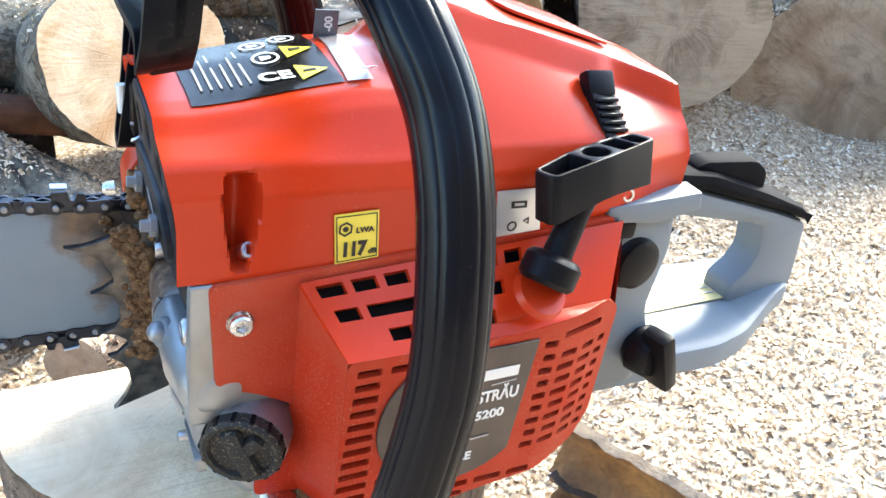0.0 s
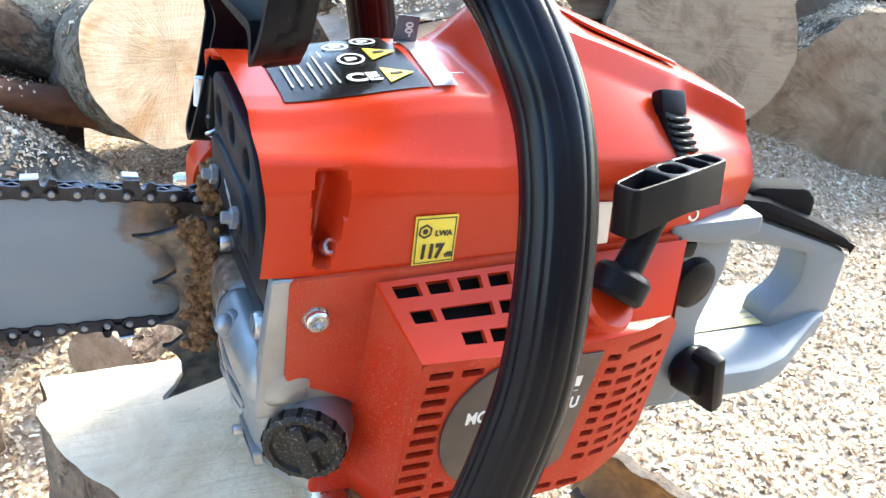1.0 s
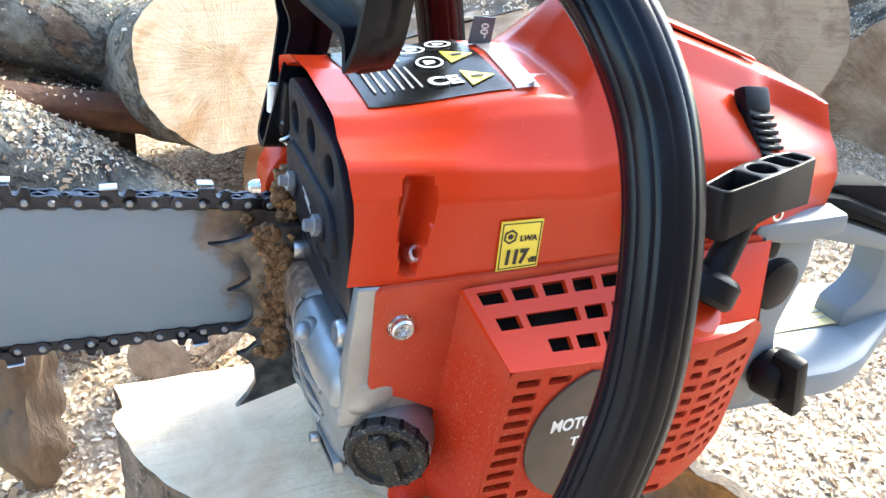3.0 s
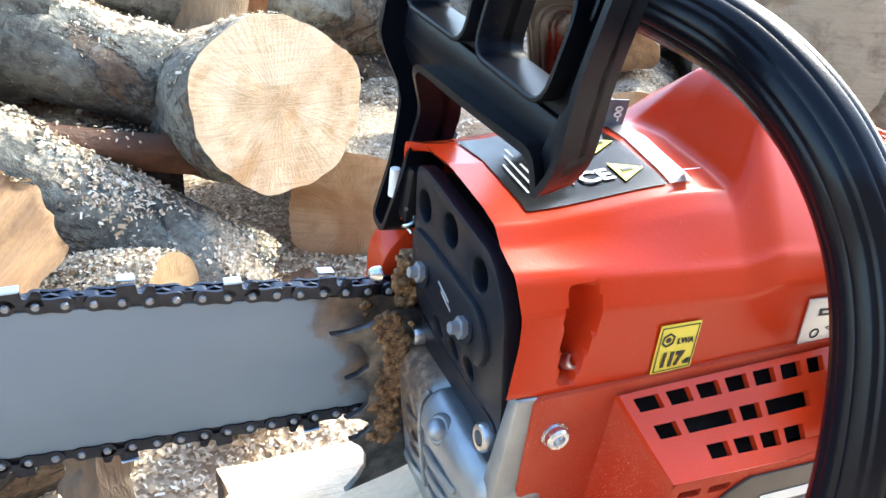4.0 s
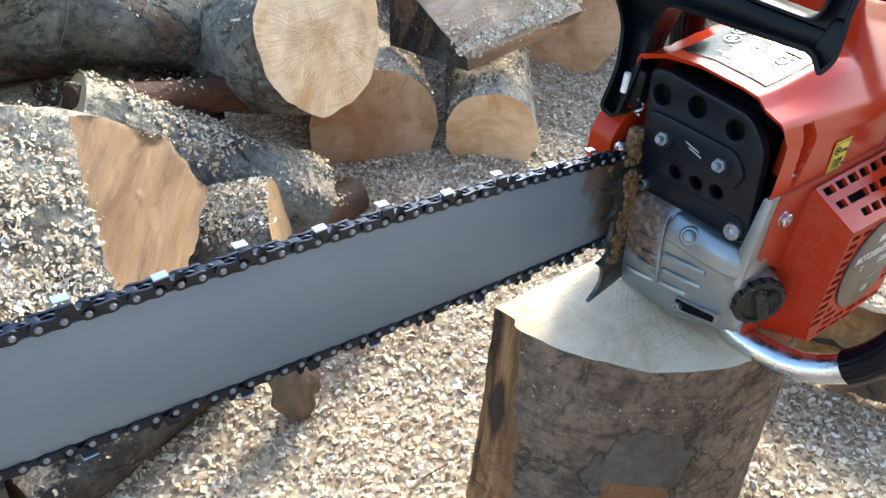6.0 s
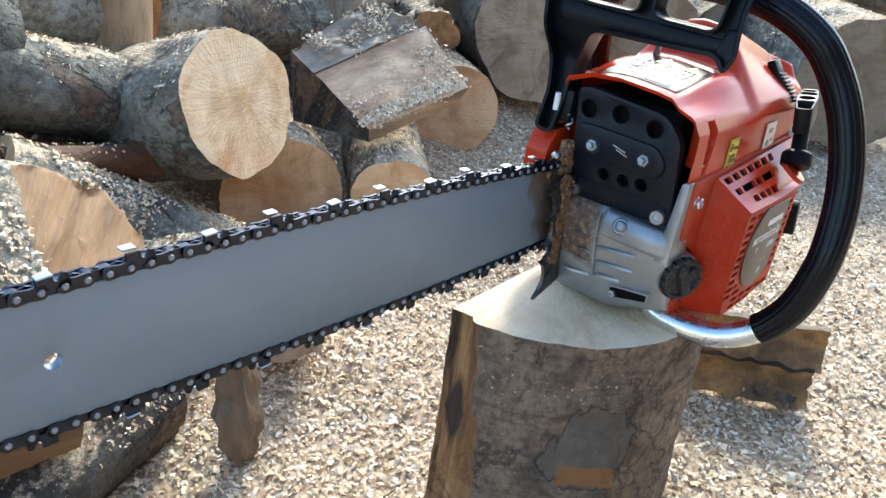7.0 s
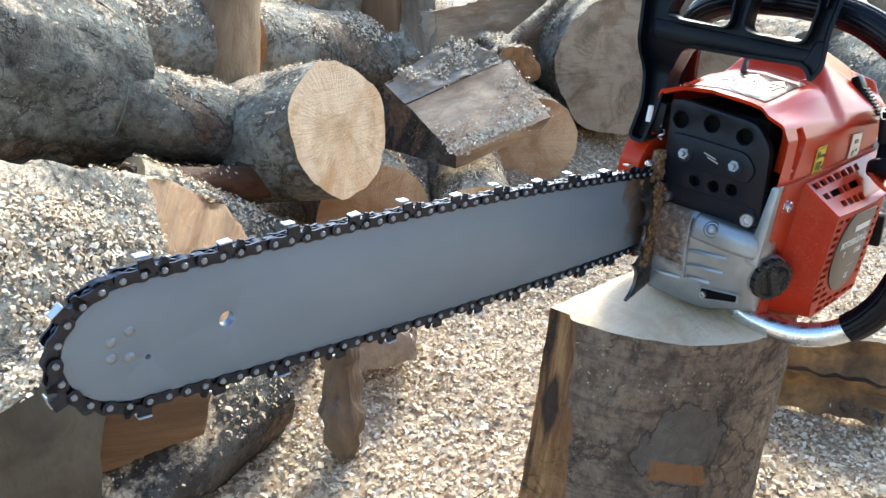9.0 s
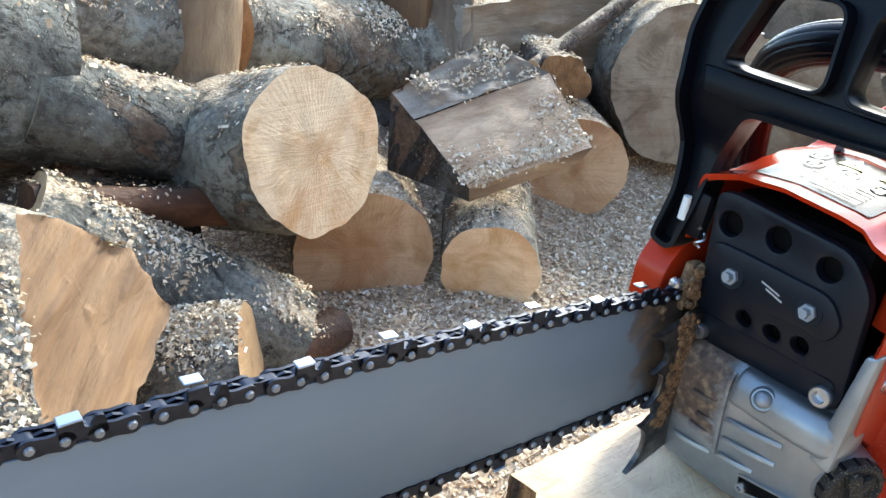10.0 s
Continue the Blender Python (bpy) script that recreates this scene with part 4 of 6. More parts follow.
log("split_log", (0.318, -0.045, 0.022), (0.330, -0.125, 0.016), 0.012, "splinter of brown bark on the chips", (-90, 90), (0, 0, 1), (BARK_BROWN, SPLIT, SPLIT), seed=47, chips=0.2, group="none", category="splinter")


BLOCK_TOP = wood_split("rough_weathered_top", (0.52, 0.44, 0.34), (0.34, 0.28, 0.21), (0.11, 0.08, 0.055), (0.2, 1, 1))
BLOCK_SIDE = wood_split("grey_brown_split_side", (0.42, 0.31, 0.21), (0.27, 0.19, 0.125), (0.11, 0.075, 0.05), (0.12, 1, 1))


def split_block():
    """A flat-topped block split from a thick log, its bark side to the ground."""
    top = [(0.236, 0.568, 0.301), (0.371, 0.556, 0.352), (0.430, 0.500, 0.318), (0.432, 0.418, 0.242), (0.272, 0.458, 0.206)]
    top = [Vector(p) for p in top]
    mid = sum(top, Vector()) / 5
    nor = Vector((-0.31, -0.60, 0.74)).normalized()
    ob = thing("split_block", Matrix.Translation(mid), "flat split block of beech with chips on its pale face", "log", "logs of the pile")
    drop = [0.095, 0.06, 0.05, 0.030, 0.032]
    low = [p - nor * d * 0.5 - Vector((0, 0, d * 0.6)) + (mid - p) * 0.10 for p, d in zip(top, drop)]
    low[0] += Vector((-0.035, -0.03, 0.0))

    def surface(name, corners, mat, n=16, lift=0.0, chips=0.0, rough_amount=0.004):
        bm = bmesh.new()
        c = sum(corners, Vector()) / len(corners)
        k = len(corners)
        rows = []
        per = []
        for i in range(k):
            for s in range(n):
                per.append(corners[i].lerp(corners[(i + 1) % k], s / n))
        for r in range(1, 15):
            loop = []
            for p in per:
                q = c.lerp(p, r / 14)
                loop.append(bm.verts.new(q - mid + nor * rough_amount * noise.fractal(q * 28, 1, 2, 4) * (1 if r < 14 else 0.3)))
            rows.append(loop)
        cv = bm.verts.new(c - mid)
        m = len(per)
        for j in range(m):
            bm.faces.new((cv, rows[0][j], rows[0][(j + 1) % m]))
        for a, b in zip(rows[:-1], rows[1:]):
            for j in range(m):
                bm.faces.new((a[j], a[(j + 1) % m], b[(j + 1) % m], b[j]))
        if chips:
            for f in bm.faces:
                CHIP_SPOTS.append((f.calc_center_median() + mid, nor.copy(), chips * f.calc_area()))
        part(name, bm, mat, ob, smooth=50)

    seam = [top[0].lerp(top[4], 0.30), top[0].lerp(top[4], 0.30).lerp(top[2], 0.5) + nor * 0.004, top[2]]
    surface("weathered_face", [top[0], top[1], top[2], seam[1], seam[0]], BLOCK_TOP, chips=7.5, rough_amount=0.011)
    surface("split_face", [seam[0] - nor * 0.003, seam[1] - nor * 0.003, top[2] - nor * 0.001, top[3], top[4]], BLOCK, chips=2.2, rough_amount=0.003)
    edge_mid = [top[4].lerp(top[3], 0.0), top[4].lerp(top[3], 1.0)]
    for k in range(60):
        p = edge_mid[0].lerp(edge_mid[1], k / 59) + (seam[1] - top[4].lerp(top[3], 0.5)) * 0.12
        CHIP_SPOTS.append((p, nor.copy(), 0.0011))
    for i in range(5):
        j = (i + 1) % 5
        # sides turned from the light get their shade from the bark colour
        surface("bark" if i in (4, 0) else "cut_side", [top[i], top[j], low[j], low[i]], BARK_SHADE if i in (4, 0) else BLOCK_SIDE, rough_amount=0.006)
    surface("under_side", low[::-1], BARK_BROWN)


split_block()

# ---- the chainsaw: x runs back, -y to the starter side, z up; the bar lies in y = 0 ----
saw = thing("chainsaw", SAW, "red and grey petrol chainsaw with a long bar on the stump", "chainsaw")


def xz(y):
    return lambda u, v, w: Vector((u, y - w, v))


def yz(x):
    return lambda u, v, w: Vector((x - w, u, v))


def bolt(name, p, way, r, parent, mat=STEEL_BOLT, socket=True, height=0.004, washer=0.0, label=""):
    prof = [(0, height * 0.35), (r * 0.5, height * 0.35), (r * 0.55, height), (r * 0.85, height), (r, height * 0.8), (r, 0), (0, 0)] if socket else \
        [(0, height), (r * 0.55, height * 0.96), (r * 0.9, height * 0.6), (r, 0), (0, 0)]
    if washer:
        prof = prof[:-1] + [(washer, 0), (washer, -0.0012), (0, -0.0012)]
    return part(name, lathe(prof, facing(p, way), 18), mat, parent, label)


# guide bar with its holes
def bar_half(x):
    t = (x + 0.43) / 0.46
    return 0.0275 + 0.0062 * math.sin(math.pi * min(1, max(0, t))) ** 0.8


BAR_Z = 0.0065
top_edge = [(x, BAR_Z + bar_half(x)) for x in np.linspace(0.035, -0.395, 24)]
r_nose = bar_half(-0.395)
nose = [(-0.395 - 0.035 * math.sin(a), BAR_Z + r_nose * math.cos(a)) for a in np.linspace(0.12, math.pi - 0.12, 22)]
bar_outline = top_edge + nose + [(x, 2 * BAR_Z - z) for x, z in top_edge[::-1]]
rivets = [(-0.401, 0.013), (-0.409, 0.0095), (-0.409, 0.0015), (-0.401, 0.0)]
bar = part("guide_bar", plate(bar_outline, [circle(-0.353, 0.0065, 0.0040), circle(-0.3925, -0.0025, 0.0013, 10)], xz(0.0026), 0.0052, 0.0004), BAR, saw,
           "grey painted steel bar, stained brown near the body")
for u, v in rivets:
    part("rivet", lathe([(0, 0.0017), (0.0012, 0.0015), (0.0021, 0.0008), (0.0025, 0)], facing((u, -0.0026, v), (0, -1, 0)), 14), BAR_RIVET, bar)

# chain: strip of drive links with side links, rivets and cutters as pieces
loop = [(x, z) for x, z in bar_outline]


def offset_loop(pts, d):
    out = []
    for i, p in enumerate(pts):
        a, b = Vector(pts[i - 1]), Vector(pts[(i + 1) % len(pts)])
        t = (b - a).normalized()
        out.append(Vector(p) + Vector((t.y, -t.x)) * d)
    return out


ring = offset_loop(loop, 0.0026)
if sum((q - Vector((-0.2, 0))).length for q in ring) < sum((Vector(q) - Vector((-0.2, 0))).length for q in loop):
    ring = offset_loop(loop, -0.0026)
lengths = [0.0]
for a, b in zip(ring[:-1], ring[1:]):
    lengths.append(lengths[-1] + (b - a).length)
PITCH = 0.0094


def along(s):
    for i in range(len(ring) - 1):
        if lengths[i + 1] >= s:
            t = (s - lengths[i]) / (lengths[i + 1] - lengths[i])
            d = (ring[i + 1] - ring[i]).normalized()
            return ring[i].lerp(ring[i + 1], t), d
    return ring[-1], (ring[-1] - ring[-2]).normalized()


def bean(n=8, length=PITCH, r=0.0033):
    """Outline of a side link: two round ends and a slight waist."""
    out = []
    for cx, s in ((length, 1), (0, -1)):
        out += [(cx + s * r * math.cos(a), s * r * math.sin(a)) for a in np.linspace(-math.pi / 2, math.pi / 2, n)]
        out.append((length / 2, s * r * 0.80))
    return out


count = int(lengths[-1] / PITCH)
centre_strip = bmesh.new()
prev = None
for i in range(count * 2):
    p, d = along(min(i * PITCH / 2, lengths[-1]))
    n = Vector((-d.y, d.x))
    if (p + n * 0.001 - Vector((p.x, BAR_Z))).length < (p - Vector((p.x, BAR_Z))).length and abs(p.y - BAR_Z) > 0.004:
        n = -n
    elif abs(p.y - BAR_Z) <= 0.004:
        n = Vector((-1, 0))
    hi = 0.0032 if i % 2 else 0.0018
    quad = [(p + n * hi, -0.0007), (p + n * hi, 0.0007), (p - n * 0.002, 0.0007), (p - n * 0.002, -0.0007)]
    row = [centre_strip.verts.new((q.x, y, q.y)) for q, y in quad]
    if prev:
        for j in range(4):
            centre_strip.faces.new((prev[j], prev[(j + 1) % 4], row[(j + 1) % 4], row[j]))
    prev = row
chain = part("chain", centre_strip, CHAIN, saw, "dark oiled saw chain with bright chromed cutters", 30)
link_bm = plate(bean(), [], lambda u, v, w: Vector((u, -0.0034 + w * 0.9, v)), 0.0014)
link_bm = join(link_bm, plate(bean(), [], lambda u, v, w: Vector((u, 0.0020 + w, v)), 0.0014))
link_mesh = mesh_of("link", link_bm, CHAIN, 35)
rivet_mesh = mesh_of("rivet", join(*[lathe([(0, 0.0012), (0.0012, 0.0010), (0.0016, 0.0003), (0.0016, 0)], facing((u, -0.0034, 0), (0, -1, 0)), 10) for u in (0,)]), RIVET, 40)
drive_mesh = mesh_of("drive_link", plate(bean(8, PITCH, 0.0030), [], lambda u, v, w: Vector((u, -0.0019 + w, v)), 0.0038), CHAIN, 35)
hump = rounded([(-0.001, 0), (0.0005, 0.0062), (0.003, 0.0066), (0.0042, 0.003), (0.0062, 0.0035), (0.0070, 0.0074), (0.0135, 0.0068), (0.0130, 0.0)], 0.0007, 3)
cut_bm = plate(hump, [], lambda u, v, w: Vector((u - 0.002, -0.0034 + w, v)), 0.0015)
cutter_l = mesh_of("cutter", cut_bm, CHAIN, 35)
top_bm = box(0.0048, 0.0115, -0.0046, 0.0002, 0.0066, 0.0075, 0.0003, 1)
for v in top_bm.verts:
    v.co.z -= (v.co.x - 0.0045) * 0.10
tooth_mesh = mesh_of("cutter_top", top_bm, TOOTH, 35)
top_bm = box(0.0048, 0.0115, -0.0002, 0.0046, 0.0066, 0.0075, 0.0003, 1)
tooth_far = mesh_of("cutter_top", top_bm, TOOTH, 35)
for i in range(count):
    p, d = along(i * PITCH)
    out = Vector((-d.y, d.x))
    centre = Vector((max(-0.395, min(0.03, p.x)), BAR_Z))
    if out.dot(p - centre) < 0:
        out = -out
    base = Matrix(((d.x, 0, out.x, p.x), (0, 1, 0, 0), (d.y, 0, out.y, p.y), (0, 0, 0, 1)))
    if i % 2 == 0:
        ob = new("link", link_mesh)
        ob.parent, ob.matrix_local = chain, base
    else:
        ob = new("drive_link", drive_mesh)
        ob.parent, ob.matrix_local = chain, base
    ob = new("link_rivet", rivet_mesh)
    ob.parent, ob.matrix_local = chain, base
    if i % 4 == 1:
        ob = new("cutter", cutter_l)
        ob.parent, ob.matrix_local = chain, base
        ob = new("cutter_top", tooth_mesh if i % 8 == 1 else tooth_far)
        ob.parent, ob.matrix_local = chain, base

# bumper spikes
spike_line = [(0.024, 0.034), (0.010, 0.0335), (-0.0020, 0.0285), (-0.0100, 0.0262), (-0.0175, 0.0258), (-0.0100, 0.0228), (-0.0035, 0.0185), (0.0005, 0.0120), (0.0010, 0.0075), (-0.0035, 0.0040), (-0.0085, 0.0020), (-0.0030, 0.0012), (0.0015, -0.0010), (0.0030, -0.0060),
              (0.0030, -0.0130), (0.0000, -0.0172), (-0.0065, -0.0195), (0.0005, -0.0208), (0.0045, -0.0235), (0.0060, -0.0270), (0.0010, -0.0318), (-0.0030, -0.0325), (0.0030, -0.0375), (0.0055, -0.0420), (0.0065, -0.0500), (0.0035, -0.0570),
              (-0.0015, -0.0640), (0.0090, -0.0600), (0.0200, -0.0560), (0.034, -0.0500), (0.034, 0.012), (0.024, 0.020)]
part("brake_band", box(0.0125, 0.0230, -0.0062, 0.0010, 0.0300, 0.0560, 0.002), SAWDUST_CAKE, saw, "metal tab caked with oily sawdust")
part("spike_plate", plate(spike_line, [], xz(-0.0115), 0.0030, 0.0005), DARK_STEEL, saw, "toothed dark steel plate smeared with oily sawdust")

def clods():
    """Clods of oily sawdust packed round the spikes and over the top of the bar's root."""
    r = random.Random(5)
    bm = bmesh.new()
    for k in range(330):
        z = r.uniform(-0.034, 0.0560)
        x = 0.0130 + r.gauss(0, 0.0035) - (0.012 * smooth01((z - 0.014) / 0.015) * r.random() if z < 0.034 else -0.004)
        size = r.uniform(0.0011, 0.0030)
        y = -0.0030 - 0.003 * r.random() if x < 0.001 else -0.0055 - 0.004 * r.random() if z > 0.034 else -0.0140 - 0.0008 * r.random()
        got = bmesh.ops.create_icosphere(bm, subdivisions=2, radius=size, matrix=Matrix.Translation((x, y, z)))
        for v in got["verts"]:
            c = v.co - Vector((x, y, z))
            v.co = Vector((x, y, z)) + Vector((c.x, c.y * 0.6, c.z)) * (1 + 0.5 * noise.noise(v.co * 900))
    return bm


part("sawdust", clods(), SAWDUST_CAKE, saw, "brown oily sawdust packed round the spikes", 60)

# crankcase: cast shell, front face with ribs
def cast_x(z):
    """The casting's front leans back towards its foot."""
    return 0.0152 - 0.22 * z


def on_cast(lift):
    return lambda u, v, w: Vector((cast_x(v) + lift - w, u, v))


def casting():
    bm = bmesh.new()
    rings = []
    for z, x0 in ((-0.060, 0.0400), (-0.0575, 0.0315), (-0.053, 0.0275), (-0.045, cast_x(-0.045)), (-0.030, cast_x(-0.030)), (-0.012, cast_x(-0.012)), (0.002, 0.0150), (0.010, 0.0152), (0.0155, 0.0180), (0.0180, 0.0255), (0.030, 0.0300)):
        pts = [(x0, -0.012), (x0, -0.060), (x0 + 0.0010, -0.088), (x0 + 0.0090, -0.0985), (max(0.045, x0 + 0.012), -0.0985), (0.060, -0.0930), (0.20, -0.088), (0.20, 0.0), (0.05, 0.0), (x0 + 0.008, -0.004)]
        pts = rounded(pts, 0.009, 7)
        rings.append([bm.verts.new((x, y, z + (0.012 * smooth01((-y - 0.050) / 0.050) if z < -0.04 else 0))) for x, y in pts])
    k = len(rings[0])
    for a, b in zip(rings[:-1], rings[1:]):
        for j in range(k):
            bm.faces.new((a[j], a[(j + 1) % k], b[(j + 1) % k], b[j]))
    bm.faces.new(rings[0])
    bm.faces.new(rings[-1])
    return bm


crankcase = part("crankcase", casting(), ALLOY, saw, "cast alloy crankcase, oily brown near the bar", 60)
for y0, z0, y1, z1 in ((-0.0460, -0.0105, -0.0760, -0.0060), (-0.0465, -0.0225, -0.0750, -0.0185), (-0.0467, -0.0330, -0.0655, -0.0310),
                       (-0.0250, -0.0065, -0.0380, -0.0065), (-0.0297, -0.0180, -0.0405, -0.0176), (-0.0270, -0.0260, -0.0408, -0.0269), (-0.0180, -0.0390, -0.0410, -0.0370)):
    ends = [Vector((cast_x(z0 + (z1 - z0) * t) + lift, y0 + (y1 - y0) * t, z0 + (z1 - z0) * t)) for t, lift in ((0, 0.0008), (0.1, -0.0008), (0.5, -0.0012), (1, 0.0008))]
    part("rib", sweep(spline(ends, 4), lambda s: rounded([(-0.0013, -0.0014), (0.0013, -0.0014), (0.0009, 0.0013), (-0.0009, 0.0013)], 0.0007, 2)), ALLOY, crankcase)
part("ridge", sweep(spline([(0.0165, -0.0422, 0.0150), (0.0140, -0.0428, 0.0090), (cast_x(-0.008) - 0.0008, -0.0432, -0.0080), (cast_x(-0.035) - 0.0006, -0.0440, -0.0350)], 6), lambda s: rounded([(-0.0010, -0.0016), (0.0010, -0.0016), (0.0010, 0.0014), (-0.0010, 0.0014)], 0.0006, 2)), ALLOY, crankcase)


def bulge_mesh():
    """The rounded bar of metal that runs from the bolt's boss to the oil filler."""
    bm = bmesh.new()
    rows = []
    steps = 30
    for i in range(steps + 1):
        s = i / steps
        y = -0.0432 - 0.0570 * s
        end = min(1.0, math.sqrt(max(0.0, 1 - max(0.0, (0.05 - s) / 0.05) ** 2)), math.sqrt(max(0.0, 1 - max(0.0, (s - 0.80) / 0.20) ** 2)) + 0.04)
        x_front = 0.0126 + 0.0030 * smooth01((s - 0.5) / 0.5) + 0.010 * (1 - end)
        half = 0.0095 * (0.55 + 0.45 * end)
        mid = 0.0092 - 0.0010 * s
        rows.append([bm.verts.new((u, y, v)) for u, v in rounded([(0.036, mid + half), (x_front + 0.0045, mid + half), (x_front, mid + half * 0.30), (x_front, mid - half * 0.72), (x_front + 0.0022, mid - half), (0.036, mid - half)], 0.0045, 6)])
    k = len(rows[0])
    for a, b in zip(rows[:-1], rows[1:]):
        for j in range(k):
            bm.faces.new((a[j], a[(j + 1) % k], b[(j + 1) % k], b[j]))
    bm.faces.new(rows[0])
    bm.faces.new(rows[-1])
    return bm


part("bulge", bulge_mesh(), ALLOY, crankcase, smooth=70)
part("boss", lathe([(0, 0.0022), (0.0052, 0.0022), (0.0064, 0.0006), (0.0068, -0.012), (0, -0.012)], facing((0.0145, -0.0605, 0.0115), (-0.90, -0.22, 0.38)), 24), ALLOY, crankcase)
part("mount_strip", plate(rounded([(-0.0985, 0.0565), (-0.0925, 0.0545), (-0.0900, 0.020), (-0.088, -0.004), (-0.0985, -0.006)], 0.002, 3), [], yz(0.026), 0.0085, 0.0015), ALLOY, crankcase)
slot_line = rounded([(-0.0590, -0.0365), (-0.0605, -0.0480), (-0.0900, -0.0390), (-0.0900, -0.0310)], 0.002, 3)
slot_hole = rounded([(-0.0602, -0.0380), (-0.0614, -0.0462), (-0.0888, -0.0378), (-0.0888, -0.0325)], 0.001, 3)
part("foot_slot", plate(slot_line, [slot_hole], on_cast(0.0025), 0.0036, 0.0006), ALLOY, crankcase)
# dark sheet painted in for the slot's own shade
part("slot_floor", plate(slot_hole, [], on_cast(0.0001), 0.0006), INNER_SHADE, crankcase)
bolt("bolt", (0.0232, -0.0640, -0.0415), (-1, 0, 0), 0.0025, crankcase)
bolt("bolt", (0.0126, -0.0610, 0.0123), (-0.90, -0.22, 0.38), 0.0044, crankcase, RIVET, False, 0.0040, 0.0)

# oil cap
way = Vector((-0.45, -0.89, -0.05)).normalized()
cap_at = Vector((0.0375, -0.1015, -0.0152))
cap = part("oil_cap", lathe([(0, 0.0045), (0.0118, 0.0045), (0.0128, 0.0062), (0.0146, 0.0064), (0.0160, 0.0050), (0.0160, -0.006), (0, -0.006)], facing(cap_at, way), 32), BLACK_DUSTY, saw, "round black plastic oil cap caked with dust")
for a in range(14):
    m = facing(cap_at, way) @ Matrix.Rotation(2 * math.pi * a / 14, 4, "Z")
    part("ridge", shift(box(0.0150, 0.0164, -0.0010, 0.0010, -0.003, 0.0055, 0.0003, 1), m), BLACK, cap)
part("grip", shift(box(-0.0038, 0.0038, -0.0118, 0.0118, 0.002, 0.0085, 0.0024), facing(cap_at, way, 25)), BLACK_DUSTY, cap)
part("grip", shift(box(0.000, 0.0110, -0.0030, 0.0030, 0.002, 0.0078, 0.0022), facing(cap_at, way, 50)), BLACK_DUSTY, cap)
part("cap_seat", lathe([(0.0160, 0.0006), (0.0166, 0.0006), (0.0170, -0.0020), (0.0178, -0.020), (0.0160, -0.020)], facing(cap_at, way), 32), ALLOY, crankcase)

# muffler cover
def muffler_x(z):
    """The plate leans back towards its lower edge."""
    return 0.0130 + 0.09 * (0.085 - z) + 0.005 * smooth01((0.047 - z) / 0.022)


def on_muffler(lift):
    return lambda u, v, w: Vector((muffler_x(v) + lift - w, u, v))


muffler_line = rounded([(-0.004, 0.0960), (-0.014, 0.0985), (-0.073, 0.0950), (-0.0868, 0.0800), (-0.0895, 0.030), (-0.0880, 0.0190), (-0.060, 0.0185), (-0.040, 0.0175), (-0.014, 0.0150), (-0.009, 0.030), (-0.007, 0.060)], 0.007, 5)
holes = [circle(y, z, r, 18) for y, z, r in ((-0.0150, 0.0832, 0.0062), (-0.0398, 0.0862, 0.0062), (-0.0658, 0.0836, 0.0058), (-0.0350, 0.0412, 0.0042), (-0.0505, 0.0418, 0.0044), (-0.0648, 0.0435, 0.0044))]
muffler = part("muffler_cover", plate(muffler_line, holes, on_muffler(0.0060), 0.0060, 0.0016), MUFFLER, saw, "black painted muffler plate with round holes")
# blackened box: the shade seen through the holes is its colour
part("muffler_box", plate(rounded([(y * 0.97 - 0.0012, 0.057 + (z - 0.057) * 0.96) for y, z in muffler_line[::6]], 0.004), [], on_muffler(0.0125), 0.0040), INNER_SHADE, muffler)
raised = rounded([(-0.009, 0.0730), (-0.024, 0.0740), (-0.072, 0.0735), (-0.081, 0.062), (-0.076, 0.0510), (-0.064, 0.0530), (-0.029, 0.0500), (-0.012, 0.0540)], 0.007, 6)
part("raised_band", plate(raised, [], on_muffler(0.0010), 0.0034, 0.0020), MUFFLER, muffler)
part("lower_step", plate(rounded([(-0.012, 0.0330), (-0.085, 0.0350), (-0.0855, 0.0215), (-0.014, 0.0180)], 0.004, 4), [], on_muffler(0.0010), 0.0020, 0.0009), MUFFLER, muffler)
for k in range(2):
    part("hot_mark", plate([(-0.040 - 0.003 * k, 0.0655 - 0.0025 * k), (-0.050 - 0.002 * k, 0.0630 - 0.0025 * k), (-0.050 - 0.002 * k, 0.0622 - 0.0025 * k), (-0.040 - 0.003 * k, 0.0647 - 0.0025 * k)], [], on_muffler(-0.0022), 0.0005), PRINT_GREY, muffler)
for y, z in ((-0.0252, 0.0602), (-0.0652, 0.0623)):
    p = (muffler_x(z) - 0.0024, y, z)
    part("nut", lathe([(0, 0.0062), (0.0022, 0.0062), (0.0024, 0.0030), (0.0041, 0.0030), (0.0041, 0), (0, 0)], facing(p, (-1, 0, 0.05)), 6), RIVET, muffler)
    part("washer", lathe([(0, 0.0008), (0.0062, 0.0008), (0.0062, 0), (0, 0)], facing(p, (-1, 0, 0.05)), 20), MUFFLER, muffler)
for y, z, r in ((-0.0150, 0.0225, 0.0042), (-0.0817, 0.0258, 0.0054)):
    bolt("bolt", (muffler_x(z) - 0.0008, y, z), (-1, 0, 0), r, muffler, STEEL_BOLT, True, 0.0050)

